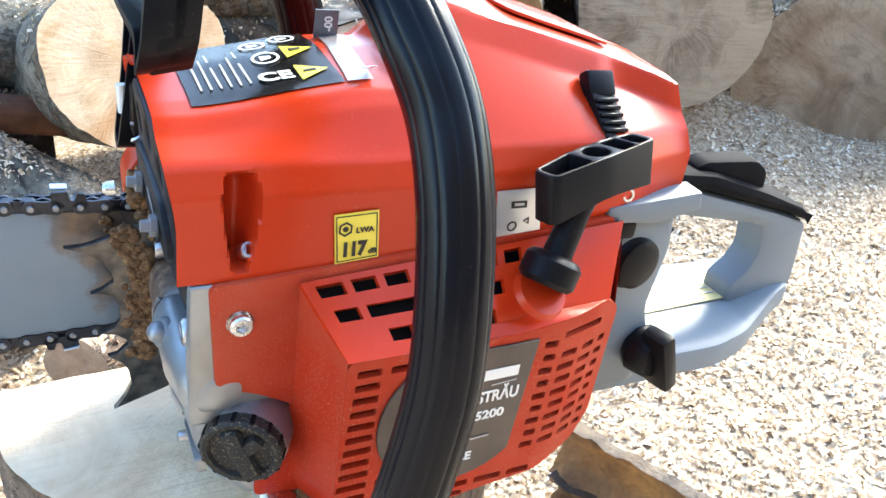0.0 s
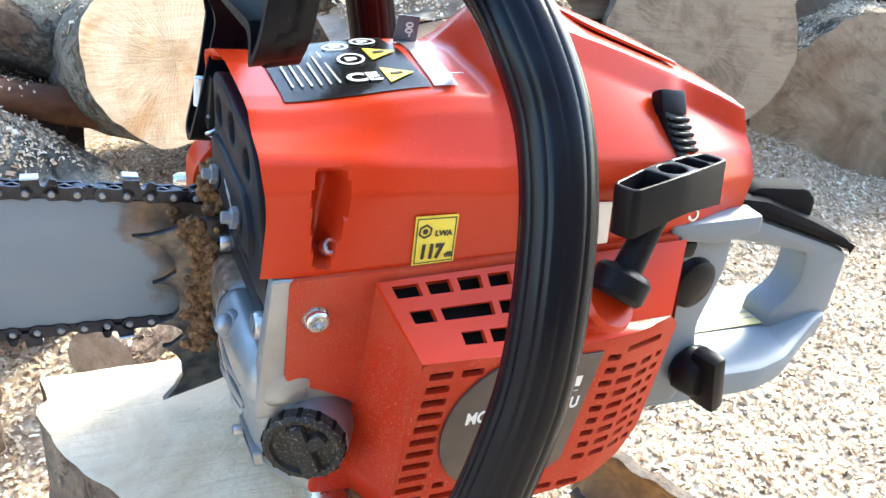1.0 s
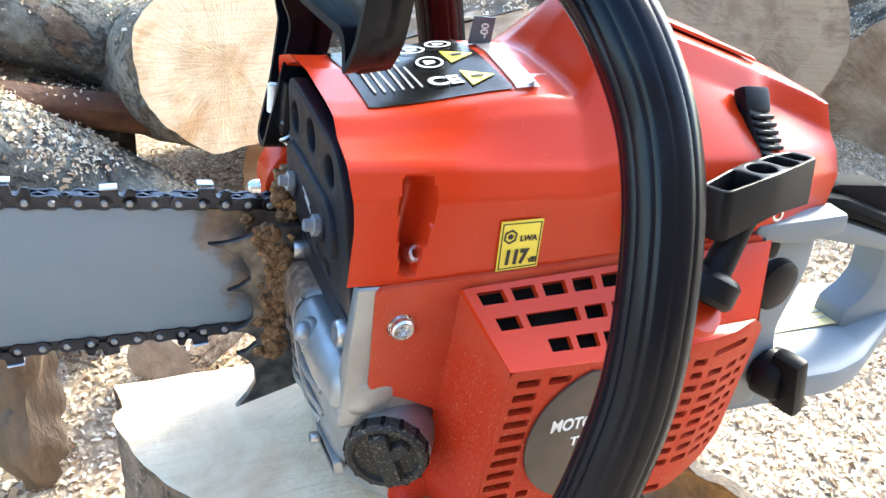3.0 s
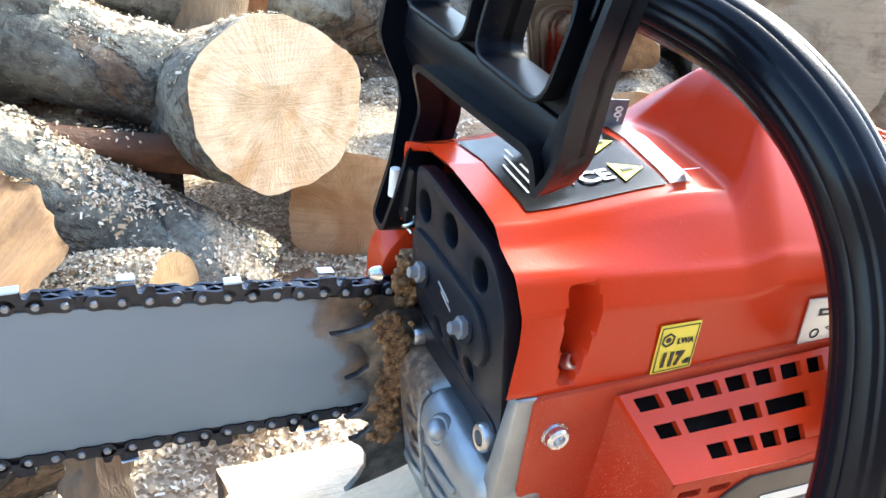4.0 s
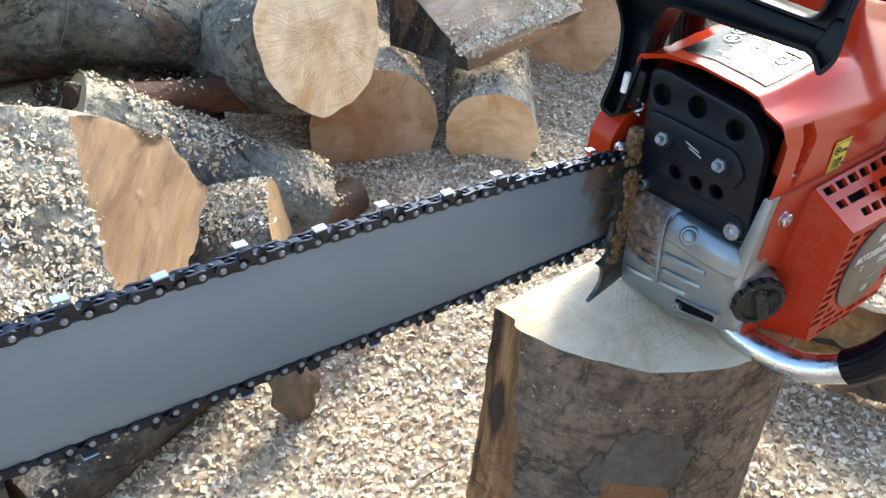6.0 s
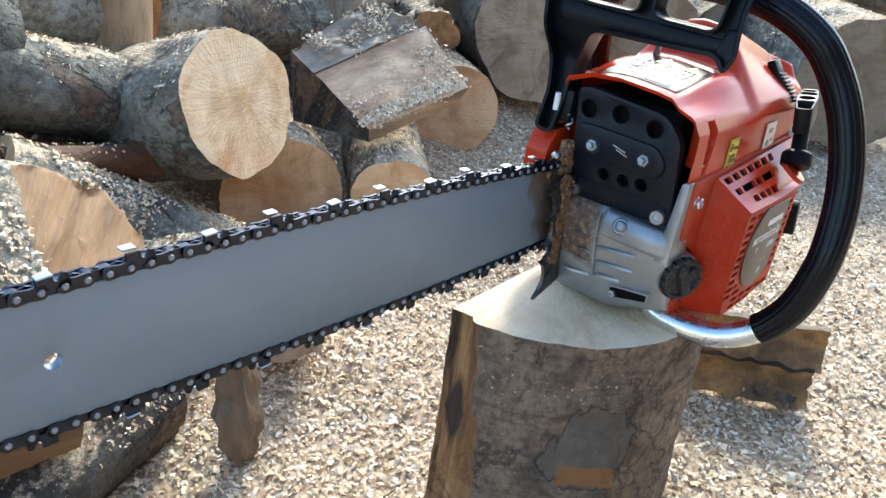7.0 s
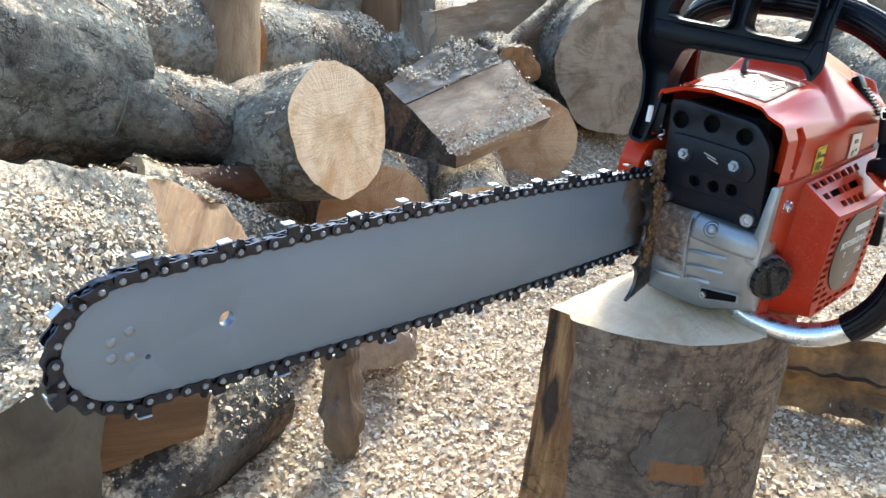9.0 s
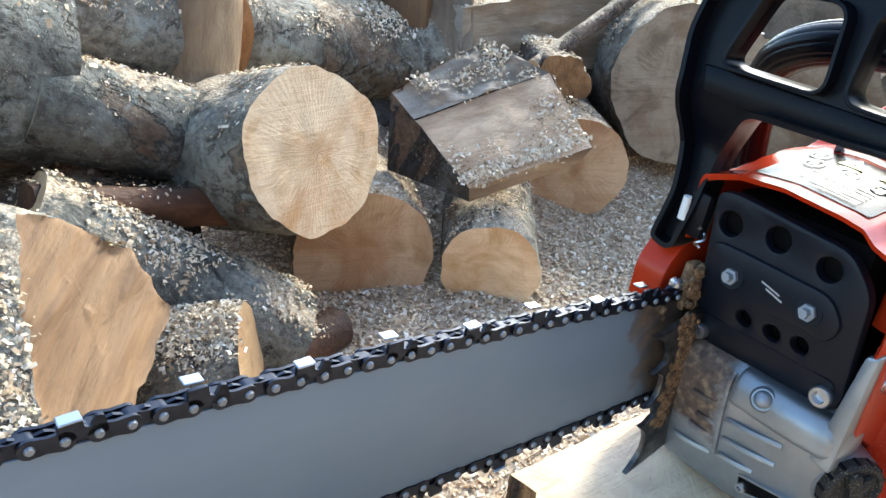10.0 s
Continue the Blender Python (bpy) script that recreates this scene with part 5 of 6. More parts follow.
# hood: a smooth shell, drawn as sections across the saw
def hood_section(x):
    ramp_up = smooth01((x - 0.098) / 0.020)
    end = smooth01((x - 0.195) / 0.040)
    zb = 0.0565 + 0.003 * smooth01((x - 0.02) / 0.09) + 0.012 * smooth01((x - 0.115) / 0.08)
    top = 0.1085 + 0.010 * smooth01((x - 0.015) / 0.075)
    hump_z = 0.1475 - 0.24 * max(0, x - 0.112)
    shoulder_y = -0.074 + 0.013 * ramp_up - 0.020 * end
    crown = top + (hump_z - top) * ramp_up
    crease = 0.098 + 0.004 * ramp_up
    return [(-0.0975, zb), (-0.0980, zb + 0.002), (-0.0975, crease - 0.010), (-0.0925, crease - 0.001), (-0.0905, crease + 0.001), (shoulder_y - 0.006, crown - 0.006 - 0.006 * ramp_up), (shoulder_y, crown - 0.0015),
            (shoulder_y + 0.010, crown), (-0.035, crown + 0.0015), (-0.012 - 0.012 * ramp_up, crown - 0.001), (0.0045 - 0.010 * ramp_up, crown - 0.007 - 0.01 * ramp_up), (0.006, 0.098), (0.006, zb + 0.010)]


def resample(pts, n):
    p = [Vector(q) for q in pts]
    seg = [(b - a).length for a, b in zip(p[:-1], p[1:])]
    total, out = sum(seg), []
    for k in range(n):
        s = total * k / (n - 1)
        i = 0
        while i < len(seg) - 1 and s > seg[i]:
            s -= seg[i]
            i += 1
        out.append(p[i].lerp(p[i + 1], min(1, s / seg[i])))
    return out


def hood_mesh():
    bm = bmesh.new()
    rows = []
    xs_h = list(np.linspace(0.0, 1.0, 190))
    for i, t in enumerate(xs_h):
        x = 0.0135 + 0.2180 * t
        row = []
        for y, z in resample(hood_section(x), 130):
            y2, xx = y, x
            xx -= 0.0035 * smooth01((z - 0.075) / 0.03) * (1 - smooth01(t / 0.06))      # visor leans out over the muffler
            xx -= 0.003 * smooth01((z - 0.085) / 0.04) * smooth01((t - 0.93) / 0.07)     # the rear end slopes
            y2 += 0.009 * smooth01((t - 0.80) / 0.20) * (1 if y < -0.04 else 0.3)
            if y < -0.0780:                                                                 # scoop with the cover screw
                u = (x - 0.0345) / 0.0065
                v = (z - 0.060) / 0.036
                if 0 < v < 1:
                    width = 1.05 - 0.70 * (1 - v) ** 1.7 - 0.25 * smooth01((v - 0.7) / 0.3)
                    if abs(u) < width:
                        y2 += 0.0140 * (1 - (u / width) ** 2) ** 0.5 * smooth01((1 - v) / 0.16) * smooth01(v / 0.06)
            row.append(bm.verts.new((xx, y2, z)))
        rows.append(row)
    for a, b in zip(rows[:-1], rows[1:]):
        for j in range(len(a) - 1):
            bm.faces.new((a[j], a[j + 1], b[j + 1], b[j]))
    bm.faces.new(rows[-1])
    rim = [bm.verts.new((v.co.x + 0.003, v.co.y * 0.97 - 0.0012, v.co.z - 0.0028 * smooth01((v.co.z - 0.09) / 0.01))) for v in rows[0]]
    back = [bm.verts.new((v.co.x + 0.008, v.co.y, v.co.z)) for v in rim]
    for a, b in ((rows[0], rim), (rim, back)):
        for j in range(len(a) - 1):
            bm.faces.new((a[j], a[j + 1], b[j + 1], b[j]))
    return bm


hood = part("hood", hood_mesh(), RED, saw, "glossy red plastic engine hood with a raised filter cover", 28)
bolt("screw", (0.0375, -0.0915, 0.0645), (0.1, -0.75, 0.6), 0.0032, hood, CHROME)
part("filter_panel", plate(rounded([(0.150, -0.050), (0.205, -0.050), (0.196, -0.014), (0.142, -0.014)], 0.006, 4), [], lambda u, v, w: Vector((u, v, 0.1475 - 0.24 * (u - 0.112) + 0.0012 + w)), 0.0016, 0.0008), RED, hood)
part("hood_lip", plate(rounded([(0.0225, 0.0590), (0.1120, 0.0615), (0.186, 0.0735), (0.186, 0.0690), (0.112, 0.0570), (0.0225, 0.0545)], 0.001, 2), [], xz(-0.094), 0.0030, 0.0006), RED, hood)
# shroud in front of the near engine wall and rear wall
# near-black block: shade under the hood is put into its colour
part("engine_block", box(0.030, 0.20, -0.076, -0.004, 0.020, 0.096, 0.004), INNER_SHADE, saw)

# filter latch
latch = part("filter_latch", sweep([Vector((0.1840, -0.0750, 0.1155)), Vector((0.1850, -0.0805, 0.1095)), Vector((0.1862, -0.0870, 0.1030)), Vector((0.1870, -0.0935, 0.0955))],
                                   lambda s: rounded([(-0.0065, -0.002), (0.0065, -0.002), (0.0065, 0.0025), (-0.0065, 0.0025)], 0.001, 2)), BLACK, saw, "black ribbed rubber latch")
for k in range(8):
    t = k / 7
    p = Vector((0.1843, -0.0790, 0.1125)).lerp(Vector((0.1870, -0.0945, 0.0960)), t)
    part("rib", shift(box(-0.0058, 0.0058, -0.0012, 0.0012, -0.0009, 0.0009, 0.0005, 1), Matrix.Translation(p + Vector((0, -0.002, 0.0015))) @ Matrix.Rotation(radians(-35), 4, "X")), BLACK, latch)
part("hook", shift(box(-0.0068, 0.0068, -0.0035, 0.0035, -0.0055, 0.0055, 0.002), Matrix.Translation((0.1838, -0.0735, 0.1180)) @ Matrix.Rotation(radians(-35), 4, "X")), BLACK, latch)

# starter cover
flange = rounded([(0.0235, 0.0560), (0.190, 0.0700), (0.195, 0.040), (0.190, -0.030), (0.165, -0.044), (0.070, -0.0505), (0.0430, -0.0480), (0.0430, -0.0345), (0.0530, -0.0310), (0.0590, -0.0190), (0.0560, -0.0020), (0.0430, 0.0055), (0.0265, 0.0120)], 0.003, 4)
starter = part("starter_cover", plate(flange, [], xz(-0.0935), 0.0065, 0.0012), RED_DUSTY, saw, "red plastic starter cover with cooling slots, dusted with sawdust")
FACE_Y = -0.1270


def bulge(x):
    """The cover's face turns back towards its rear edge."""
    return 0.010 * smooth01((x - 0.150) / 0.045) ** 1.4


outer_face = rounded([(0.0655, 0.0370), (0.120, 0.0375), (0.179, 0.0440), (0.188, 0.0380), (0.189, -0.0200), (0.182, -0.0320), (0.160, -0.0390), (0.118, -0.0440), (0.072, -0.0470), (0.0660, -0.0300)], 0.004, 4)
root_face = [(u + (0.0095 if u > 0.15 else -0.0105) * (1 if abs(u - 0.12) > 0.045 else 0), v + (0.016 + 0.010 * smooth01((u - 0.07) / 0.1) if v > 0.02 else -0.004)) for u, v in outer_face]
slots = []
for k in range(11):
    z = 0.0325 - 0.0062 * k
    disc = 0.036 ** 2 - (z - 0.003) ** 2
    left = 0.1150 - math.sqrt(disc) if disc > 0 else 0.2
    slots.append((0.0695 - 0.0003 * k, 0.0790, z))
    right_end = min(0.0960, left - 0.0025)
    if right_end - 0.0825 > 0.003:
        slots.append((0.0825, right_end, z))
for k in range(9):
    z = 0.0320 - 0.0066 * k
    for u0, u1 in ((0.1480, 0.1545), (0.1570, 0.1660), (0.1685, 0.1765), (0.1790, 0.1840)):
        if k == 0 and u0 > 0.15:
            continue
        slots.append((u0 + 0.0008 * (k % 2), u1, z))
slots.append((0.1570, 0.1780, 0.0355))
for k, spans in enumerate((((0.084, 0.096), (0.099, 0.111), (0.114, 0.126), (0.129, 0.142), (0.145, 0.156)), ((0.082, 0.094), (0.097, 0.109), (0.112, 0.124), (0.127, 0.139)))):
    z = -0.0355 - 0.0055 * k
    slots += [(a, b, z) for a, b in spans if k == 0 or b < 0.125]
slot_loops = [rounded([(a, z), (b, z + (b - a) * 0.02), (b, z - 0.0033 + (b - a) * 0.02), (a, z - 0.0033)], 0.0008, 2) for a, b, z in slots]
face = part("starter_face", plate(outer_face, slot_loops, lambda u, v, w: Vector((u, FACE_Y + bulge(u) + 0.0030 - w, v)), 0.0030, 0.0), RED_DUSTY, starter)
wall = bmesh.new()
ra = [wall.verts.new((u, FACE_Y + bulge(u) + 0.0006, v)) for u, v in outer_face]
rb = [wall.verts.new((u, FACE_Y + 0.0012 + bulge(u), v)) for u, v in outer_face]
k = len(ra)
rc = [wall.verts.new((u, -0.0985, v)) for u, v in root_face]
for j in range(k):
    wall.faces.new((rb[j], rb[(j + 1) % k], rc[(j + 1) % k], rc[j])) if outer_face[j][1] < 0.030 or outer_face[(j + 1) % k][1] < 0.030 else None
bmesh.ops.delete(wall, geom=ra, context="VERTS")
for corner in (((0.0655, FACE_Y, 0.0372), (0.0545, -0.0985, 0.0558), (0.0550, -0.0985, 0.0280), (0.0655, FACE_Y, 0.0280)),
               ((0.1795, FACE_Y + bulge(0.180), 0.0442), (0.1925, -0.0985, 0.0692), (0.1985, -0.0985, 0.0260), (0.1885, FACE_Y + bulge(0.188), 0.0260))):
    wall.faces.new([wall.verts.new(p) for p in corner])
part("starter_wall", wall, RED_DUSTY, starter, smooth=35)
# sloping top of the cover with its own vents
def slope(u, v, w):
    """v runs 0 at the face's upper edge to 1 at the hood."""
    s = (u - 0.0655) / (0.180 - 0.0655)
    low = Vector((u, FACE_Y + bulge(u), 0.0370 + 0.0070 * smooth01((u - 0.115) / 0.065)))
    high = Vector((0.0545 + s * 0.138, -0.1018, 0.0555 + 0.0135 * max(0, s)))
    p = low.lerp(high, v)
    return p + Vector((0, -0.62, 0.78)) * (w - 0.0024)


def vent(u0, u1, v0, v1):
    return rounded([(u0, v0), (u1, v0), (u1, v1), (u0, v1)], 0.0009, 2)


top_vents = []
for u0, u1 in ((0.0690, 0.0775), (0.0800, 0.0880), (0.0905, 0.0985), (0.1010, 0.1090), (0.1115, 0.1195), (0.1220, 0.1300), (0.1325, 0.1390)):
    top_vents.append(vent(u0, u1, 0.78, 0.93))
for u0, u1 in ((0.0705, 0.0785), (0.0812, 0.1000), (0.1025, 0.1105), (0.1130, 0.1310)):
    top_vents.append(vent(u0, u1, 0.47, 0.62))
for u0, u1 in ((0.0850, 0.0935), (0.0960, 0.1045), (0.1070, 0.1150), (0.1175, 0.1260)):
    top_vents.append(vent(u0, u1, 0.17, 0.32))
slope_line = [(u, 0.0) for u in np.linspace(0.0655, 0.180, 24)] + [(u, 1.0) for u in np.linspace(0.180, 0.0655, 24)]
part("vent_top", plate(slope_line, top_vents, slope, 0.0024, 0.0), RED, starter)
# near-black sheet just under the vents paints in their shade
part("vent_back", plate([(u, v) for u, v in ((0.0690, 0.10), (0.176, 0.10), (0.176, 0.97), (0.0690, 0.97))], [], lambda u, v, w: slope(u, v, w - 0.0032), 0.0004), INNER_SHADE, starter)
# near-black block gives the shade behind the face's slots
part("fan_housing", box(0.064, 0.178, -0.1160, -0.097, -0.036, 0.030, 0.004), INNER_SHADE, starter)
bolt("screw", (0.0345, -0.1000, 0.0405), (0, -1, 0), 0.0042, starter, CHROME, True, 0.0034, 0.0050)

# name plate on the starter cover, with its printed words
def arc_plate():
    pts = [(0.1440, 0.0350), (0.0995, 0.0335)]
    for a in np.linspace(math.radians(115), math.radians(318), 24):
        pts.append((0.1150 + 0.0350 * math.cos(a), 0.0030 + 0.0345 * math.sin(a)))
    return pts


name_plate = part("name_plate", plate(arc_plate(), [], lambda u, v, w: Vector((u, FACE_Y + bulge(u) - 0.0003 - w, v)), 0.0009, 0.0003), LABEL_DARK, starter, "dark brown name plate with pale print")


def words(name, text, size, p, right, up, mat, parent, extrude=0.0001, align="CENTER", squeeze=1.0, heavy=0.03):
    cu = bpy.data.curves.new(name, "FONT")
    cu.offset = size * heavy
    cu.body, cu.size, cu.align_x, cu.align_y, cu.extrude = text, size, align, "CENTER", extrude
    tmp = bpy.data.objects.new("tmp", cu)
    scene.collection.objects.link(tmp)
    bpy.context.view_layer.update()
    me = bpy.data.meshes.new_from_object(tmp.evaluated_get(bpy.context.evaluated_depsgraph_get()))
    bpy.data.objects.remove(tmp)
    right, up = Vector(right).normalized(), Vector(up)
    up = (up - right * up.dot(right)).normalized()
    m = Matrix((right * squeeze, up, right.cross(up))).transposed().to_4x4()
    m.translation = p
    me.transform(m)
    me.materials.clear()
    me.materials.append(mat)
    ob = new(name, me)
    ob.parent = parent
    return ob


PY = FACE_Y - 0.0014
words("lettering", "MOTOFERĂSTRĂU", 0.0078, (0.1140, PY, 0.0100), (1, 0, 0.03), (0, 0, 1), PRINT, name_plate, squeeze=0.78)
words("lettering", "5200", 0.0060, (0.1280, PY, 0.0010), (1, 0, 0.03), (0, 0, 1), PRINT, name_plate, squeeze=1.1)
words("lettering", "T", 0.0060, (0.1010, PY, 0.0005), (1, 0, 0.03), (0, 0, 1), PRINT, name_plate)
words("lettering", "CE", 0.0060, (0.1200, PY, -0.0200), (1, 0, 0.03), (0, 0, 1), PRINT, name_plate)
for u0, u1, v0, v1 in ((0.108, 0.1370, 0.0185, 0.0235), (0.126, 0.1370, 0.0160, 0.0166), (0.115, 0.130, -0.0115, -0.0107)):
    part("print_bar", plate([(u0, v0), (u1, v0 + 0.001), (u1, v1 + 0.001), (u0, v1)], [], lambda u, v, w: Vector((u, PY - w, v)), 0.0002), PRINT if v1 - v0 > 0.002 else PRINT_GREY, name_plate)

# pull handle
knob_axis = Vector((0.43, 0.26, 0.86)).normalized()
pull_at = Vector((0.1420, -0.1240, 0.0580))
pull = part("pull_handle", lathe([(0, 0), (0.0095, 0), (0.0112, 0.002), (0.0112, 0.0095), (0.0095, 0.0115), (0.0058, 0.0125), (0.0052, 0.03), (0.0062, 0.044), (0, 0.044)], facing(pull_at, knob_axis), 22), BLACK, saw, "black plastic starter pull with a tee grip")
tee_mid = pull_at + knob_axis * 0.047
tee_dir = Vector((0.95, 0.26, 0.12)).normalized()
tee_up = (knob_axis - tee_dir * knob_axis.dot(tee_dir)).normalized()
tee_side = tee_dir.cross(tee_up)


def tee(u, v, w):
    return tee_mid + tee_dir * u * 0.86 + tee_side * v * 0.92 + tee_up * (w - 0.009 - 0.0035 * (u / 0.033) ** 2 * (1 if w < 0.008 else 0.3))


tee_line = rounded([(-0.0325, -0.0062), (0, -0.0085), (0.0335, -0.0062), (0.0335, 0.0062), (0, 0.0085), (-0.0325, 0.0062)], 0.004, 4)
part("tee_grip", plate(tee_line, [rounded([(-0.030, -0.0045), (-0.0095, -0.0062), (-0.0095, 0.0062), (-0.030, 0.0045)], 0.002, 3), circle(0, 0, 0.0058, 18), rounded([(0.0095, -0.0062), (0.0195, -0.0056), (0.0195, 0.0056), (0.0095, 0.0062)], 0.002, 3), rounded([(0.0215, -0.0054), (0.030, -0.0045), (0.030, 0.0045), (0.0215, 0.0054)], 0.002, 3)], tee, 0.0165, 0.0010), BLACK, pull)
part("tee_floor", plate([(u * 0.93, v * 0.9) for u, v in tee_line], [], lambda u, v, w: tee(u, v, w + 0.002), 0.006), BLACK, pull)
part("pull_seat", lathe([(0, 0.001), (0.0100, 0.001), (0.0112, -0.002), (0, -0.002)], facing(pull_at - Vector((0, 0.0, 0.003)), (0.1, -0.55, 0.83)), 24), RED, starter)

# front handle: rubber-gripped tube
handle_path = [(0.075, -0.045, -0.0400), (0.056, -0.083, -0.0555), (0.0565, -0.125, -0.0560), (0.062, -0.155, -0.0410), (0.064, -0.1735, -0.0140), (0.0660, -0.1805, 0.020), (0.0705, -0.1795, 0.0460), (0.0745, -0.1757, 0.0680), (0.0762, -0.1690, 0.0920),
               (0.0772, -0.1585, 0.1170), (0.0762, -0.1465, 0.1365), (0.0715, -0.1340, 0.1525), (0.0680, -0.1180, 0.1635), (0.0640, -0.0980, 0.1715), (0.0600, -0.0750, 0.1750), (0.0570, -0.0450, 0.1750), (0.0600, -0.010, 0.1700), (0.0680, 0.016, 0.1580), (0.0800, 0.029, 0.1400), (0.0900, 0.034, 0.1150), (0.098, 0.034, 0.0850)]
line = spline(handle_path, 8)
start = min(range(len(line)), key=lambda i: (line[i] - Vector((0.0625, -0.158, -0.0385))).length)


def ribbed(s):
    out = []
    for k in range(72):
        a = 2 * math.pi * k / 72
        r = 0.0111 - (0.0004 if (k % 6) in (0,) else 0)
        out.append((r * math.cos(a), r * math.sin(a)))
    return out


front_handle = part("front_handle", sweep(line[:start + 3], lambda s: circle(0, 0, 0.0092, 20)), CHROME, saw, "bare bright steel tube of the front handle")
part("rubber_grip", sweep(line[start:], ribbed), RUBBER, front_handle, "ribbed black rubber grip")

# hand guard: a ribbed frame with two openings and an arm down to the brake
def guard(u, v, w):
    """u across the saw, v up; w runs 0 at the web to the front."""
    near = smooth01((-u - 0.070) / 0.035)
    return Vector((0.0160 + 0.12 * (v - 0.15) + 0.014 * smooth01((0.140 - v) / 0.030) * (1 - near) - w, u + 0.5 * (0.0120 - w) * near, v))


guard_line = rounded([(-0.1030, 0.1290), (-0.1090, 0.1400), (-0.1060, 0.1620), (-0.1075, 0.1960), (-0.1060, 0.2080), (-0.1000, 0.2155), (-0.0880, 0.2155), (-0.0490, 0.2120), (-0.0070, 0.2030), (0.0200, 0.1930), (0.0320, 0.1830), (0.0345, 0.1640), (0.0300, 0.1400), (0.0295, 0.1230), (0.0235, 0.1050),
                      (0.0200, 0.0880), (0.0230, 0.0600), (0.0080, 0.0580), (0.0040, 0.0850), (0.0030, 0.1130), (-0.0100, 0.1350), (-0.0500, 0.1365), (-0.0960, 0.1390)], 0.006, 5)
opening_1 = rounded([(0.0020, 0.1880), (0.0120, 0.1530), (-0.0375, 0.1535), (-0.0335, 0.1890)], 0.007, 5)
opening_2 = rounded([(-0.0480, 0.1900), (-0.0480, 0.1535), (-0.0910, 0.1530), (-0.0925, 0.1790), (-0.0840, 0.1910)], 0.007, 5)
hand_guard = part("hand_guard", plate(guard_line, [opening_1, opening_2], guard, 0.0030, 0.0), BLACK_GUARD, saw, "dusty black plastic hand guard frame")


def turn(loop):
    """1 for a loop that runs anticlockwise, else -1."""
    return 1 if sum(loop[i - 1][0] * loop[i][1] - loop[i][0] * loop[i - 1][1] for i in range(len(loop))) > 0 else -1


def rim(loop, inset, t0, t1, bevel=0.0007):
    """A raised lip that follows a loop of the guard."""
    k = len(loop)
    inner = []
    for i in range(k):
        a, b = Vector(loop[i - 1]), Vector(loop[(i + 1) % k])
        t = (b - a).normalized()
        n = Vector((-t.y, t.x))
        inner.append(tuple(Vector(loop[i]) + n * inset))
    return plate(loop, [inner], lambda u, v, w: guard(u, v, w + t0), t1 - t0, bevel)


part("outer_lip", rim(guard_line, turn(guard_line) * 0.0026, -0.0050, 0.0120, 0.0), BLACK_GUARD, hand_guard)
for opening in (opening_1, opening_2):
    part("opening_lip", rim(opening, -turn(opening) * 0.0020, -0.0045, 0.0115), BLACK_GUARD, hand_guard)
ridge_line = [Vector(p) for p in ((0.0150, 0.1880), (-0.0070, 0.1935), (-0.0340, 0.1990), (-0.0680, 0.2020), (-0.0830, 0.2020), (-0.0935, 0.1975), (-0.0985, 0.1890), (-0.0990, 0.1760))]
ridge_line = [Vector((p.x, p.y)) for p in spline([(p.x, p.y, 0) for p in ridge_line], 5)]
ridge_low = []
for i, p in enumerate(ridge_line):
    t = (ridge_line[min(i + 1, len(ridge_line) - 1)] - ridge_line[max(i - 1, 0)]).normalized()
    ridge_low.append(p + Vector((-t.y, t.x)) * 0.0022)
part("ridge", plate([tuple(p) for p in ridge_line] + [tuple(p) for p in ridge_low[::-1]], [], lambda u, v, w: guard(u, v, w + 0.0025), 0.0060, 0.0008), BLACK_GUARD, hand_guard)
leg_line = rounded([(-0.1030, 0.1292), (-0.1088, 0.1402), (-0.1062, 0.1560), (-0.0990, 0.1560), (-0.0950, 0.1400)], 0.003, 3)
part("leg_tip", plate(leg_line, [], lambda u, v, w: guard(u, v, w - 0.0050), 0.0130, 0.0012), BLACK_GUARD, hand_guard)
trough = rounded([(-0.0100, 0.1360), (0.0200, 0.1380), (0.0240, 0.1500), (-0.0980, 0.1490), (-0.0980, 0.1410), (-0.0500, 0.1385)], 0.002, 3)
part("trough_floor", plate(trough, [], lambda u, v, w: guard(u, v, w + 0.0028), 0.0022, 0.0006), BLACK_GUARD, hand_guard)

# brake and clutch cover on the far side
clutch_line = rounded([(0.010, 0.026), (0.009, 0.046), (0.015, 0.056), (0.024, 0.066), (0.050, 0.078), (0.120, 0.075), (0.140, 0.040), (0.130, -0.030), (0.060, -0.045), (0.030, -0.040), (0.018, 0.000), (0.012, 0.026)], 0.006, 4)
part("clutch_cover", plate(clutch_line, [], lambda u, v, w: Vector((u, 0.026 - w, v)), 0.018, 0.002), RED, saw, "red plastic clutch cover")
part("brake_spring", sweep([Vector((0.014 + 0.002 * math.cos(a), -0.002 + 0.002 * math.sin(a), 0.064 + 0.0012 * a)) for a in np.linspace(0, 3 * math.pi, 40)], lambda s: circle(0, 0, 0.0008, 6)), STEEL_BOLT, saw)
part("brake_lever", box(0.012, 0.021, -0.002, 0.010, 0.068, 0.092, 0.003), BLACK, saw)
part("brake_pin", lathe([(0, 0.012), (0.002, 0.012), (0.0026, 0), (0, 0)], facing((0.0105, 0.009, 0.076), (-0.1, 0, 1)), 10), PRINT, saw)
bolt("stud", (0.004, -0.004, 0.047), (-1, 0, 0), 0.0035, saw, CHROME, False, 0.005)

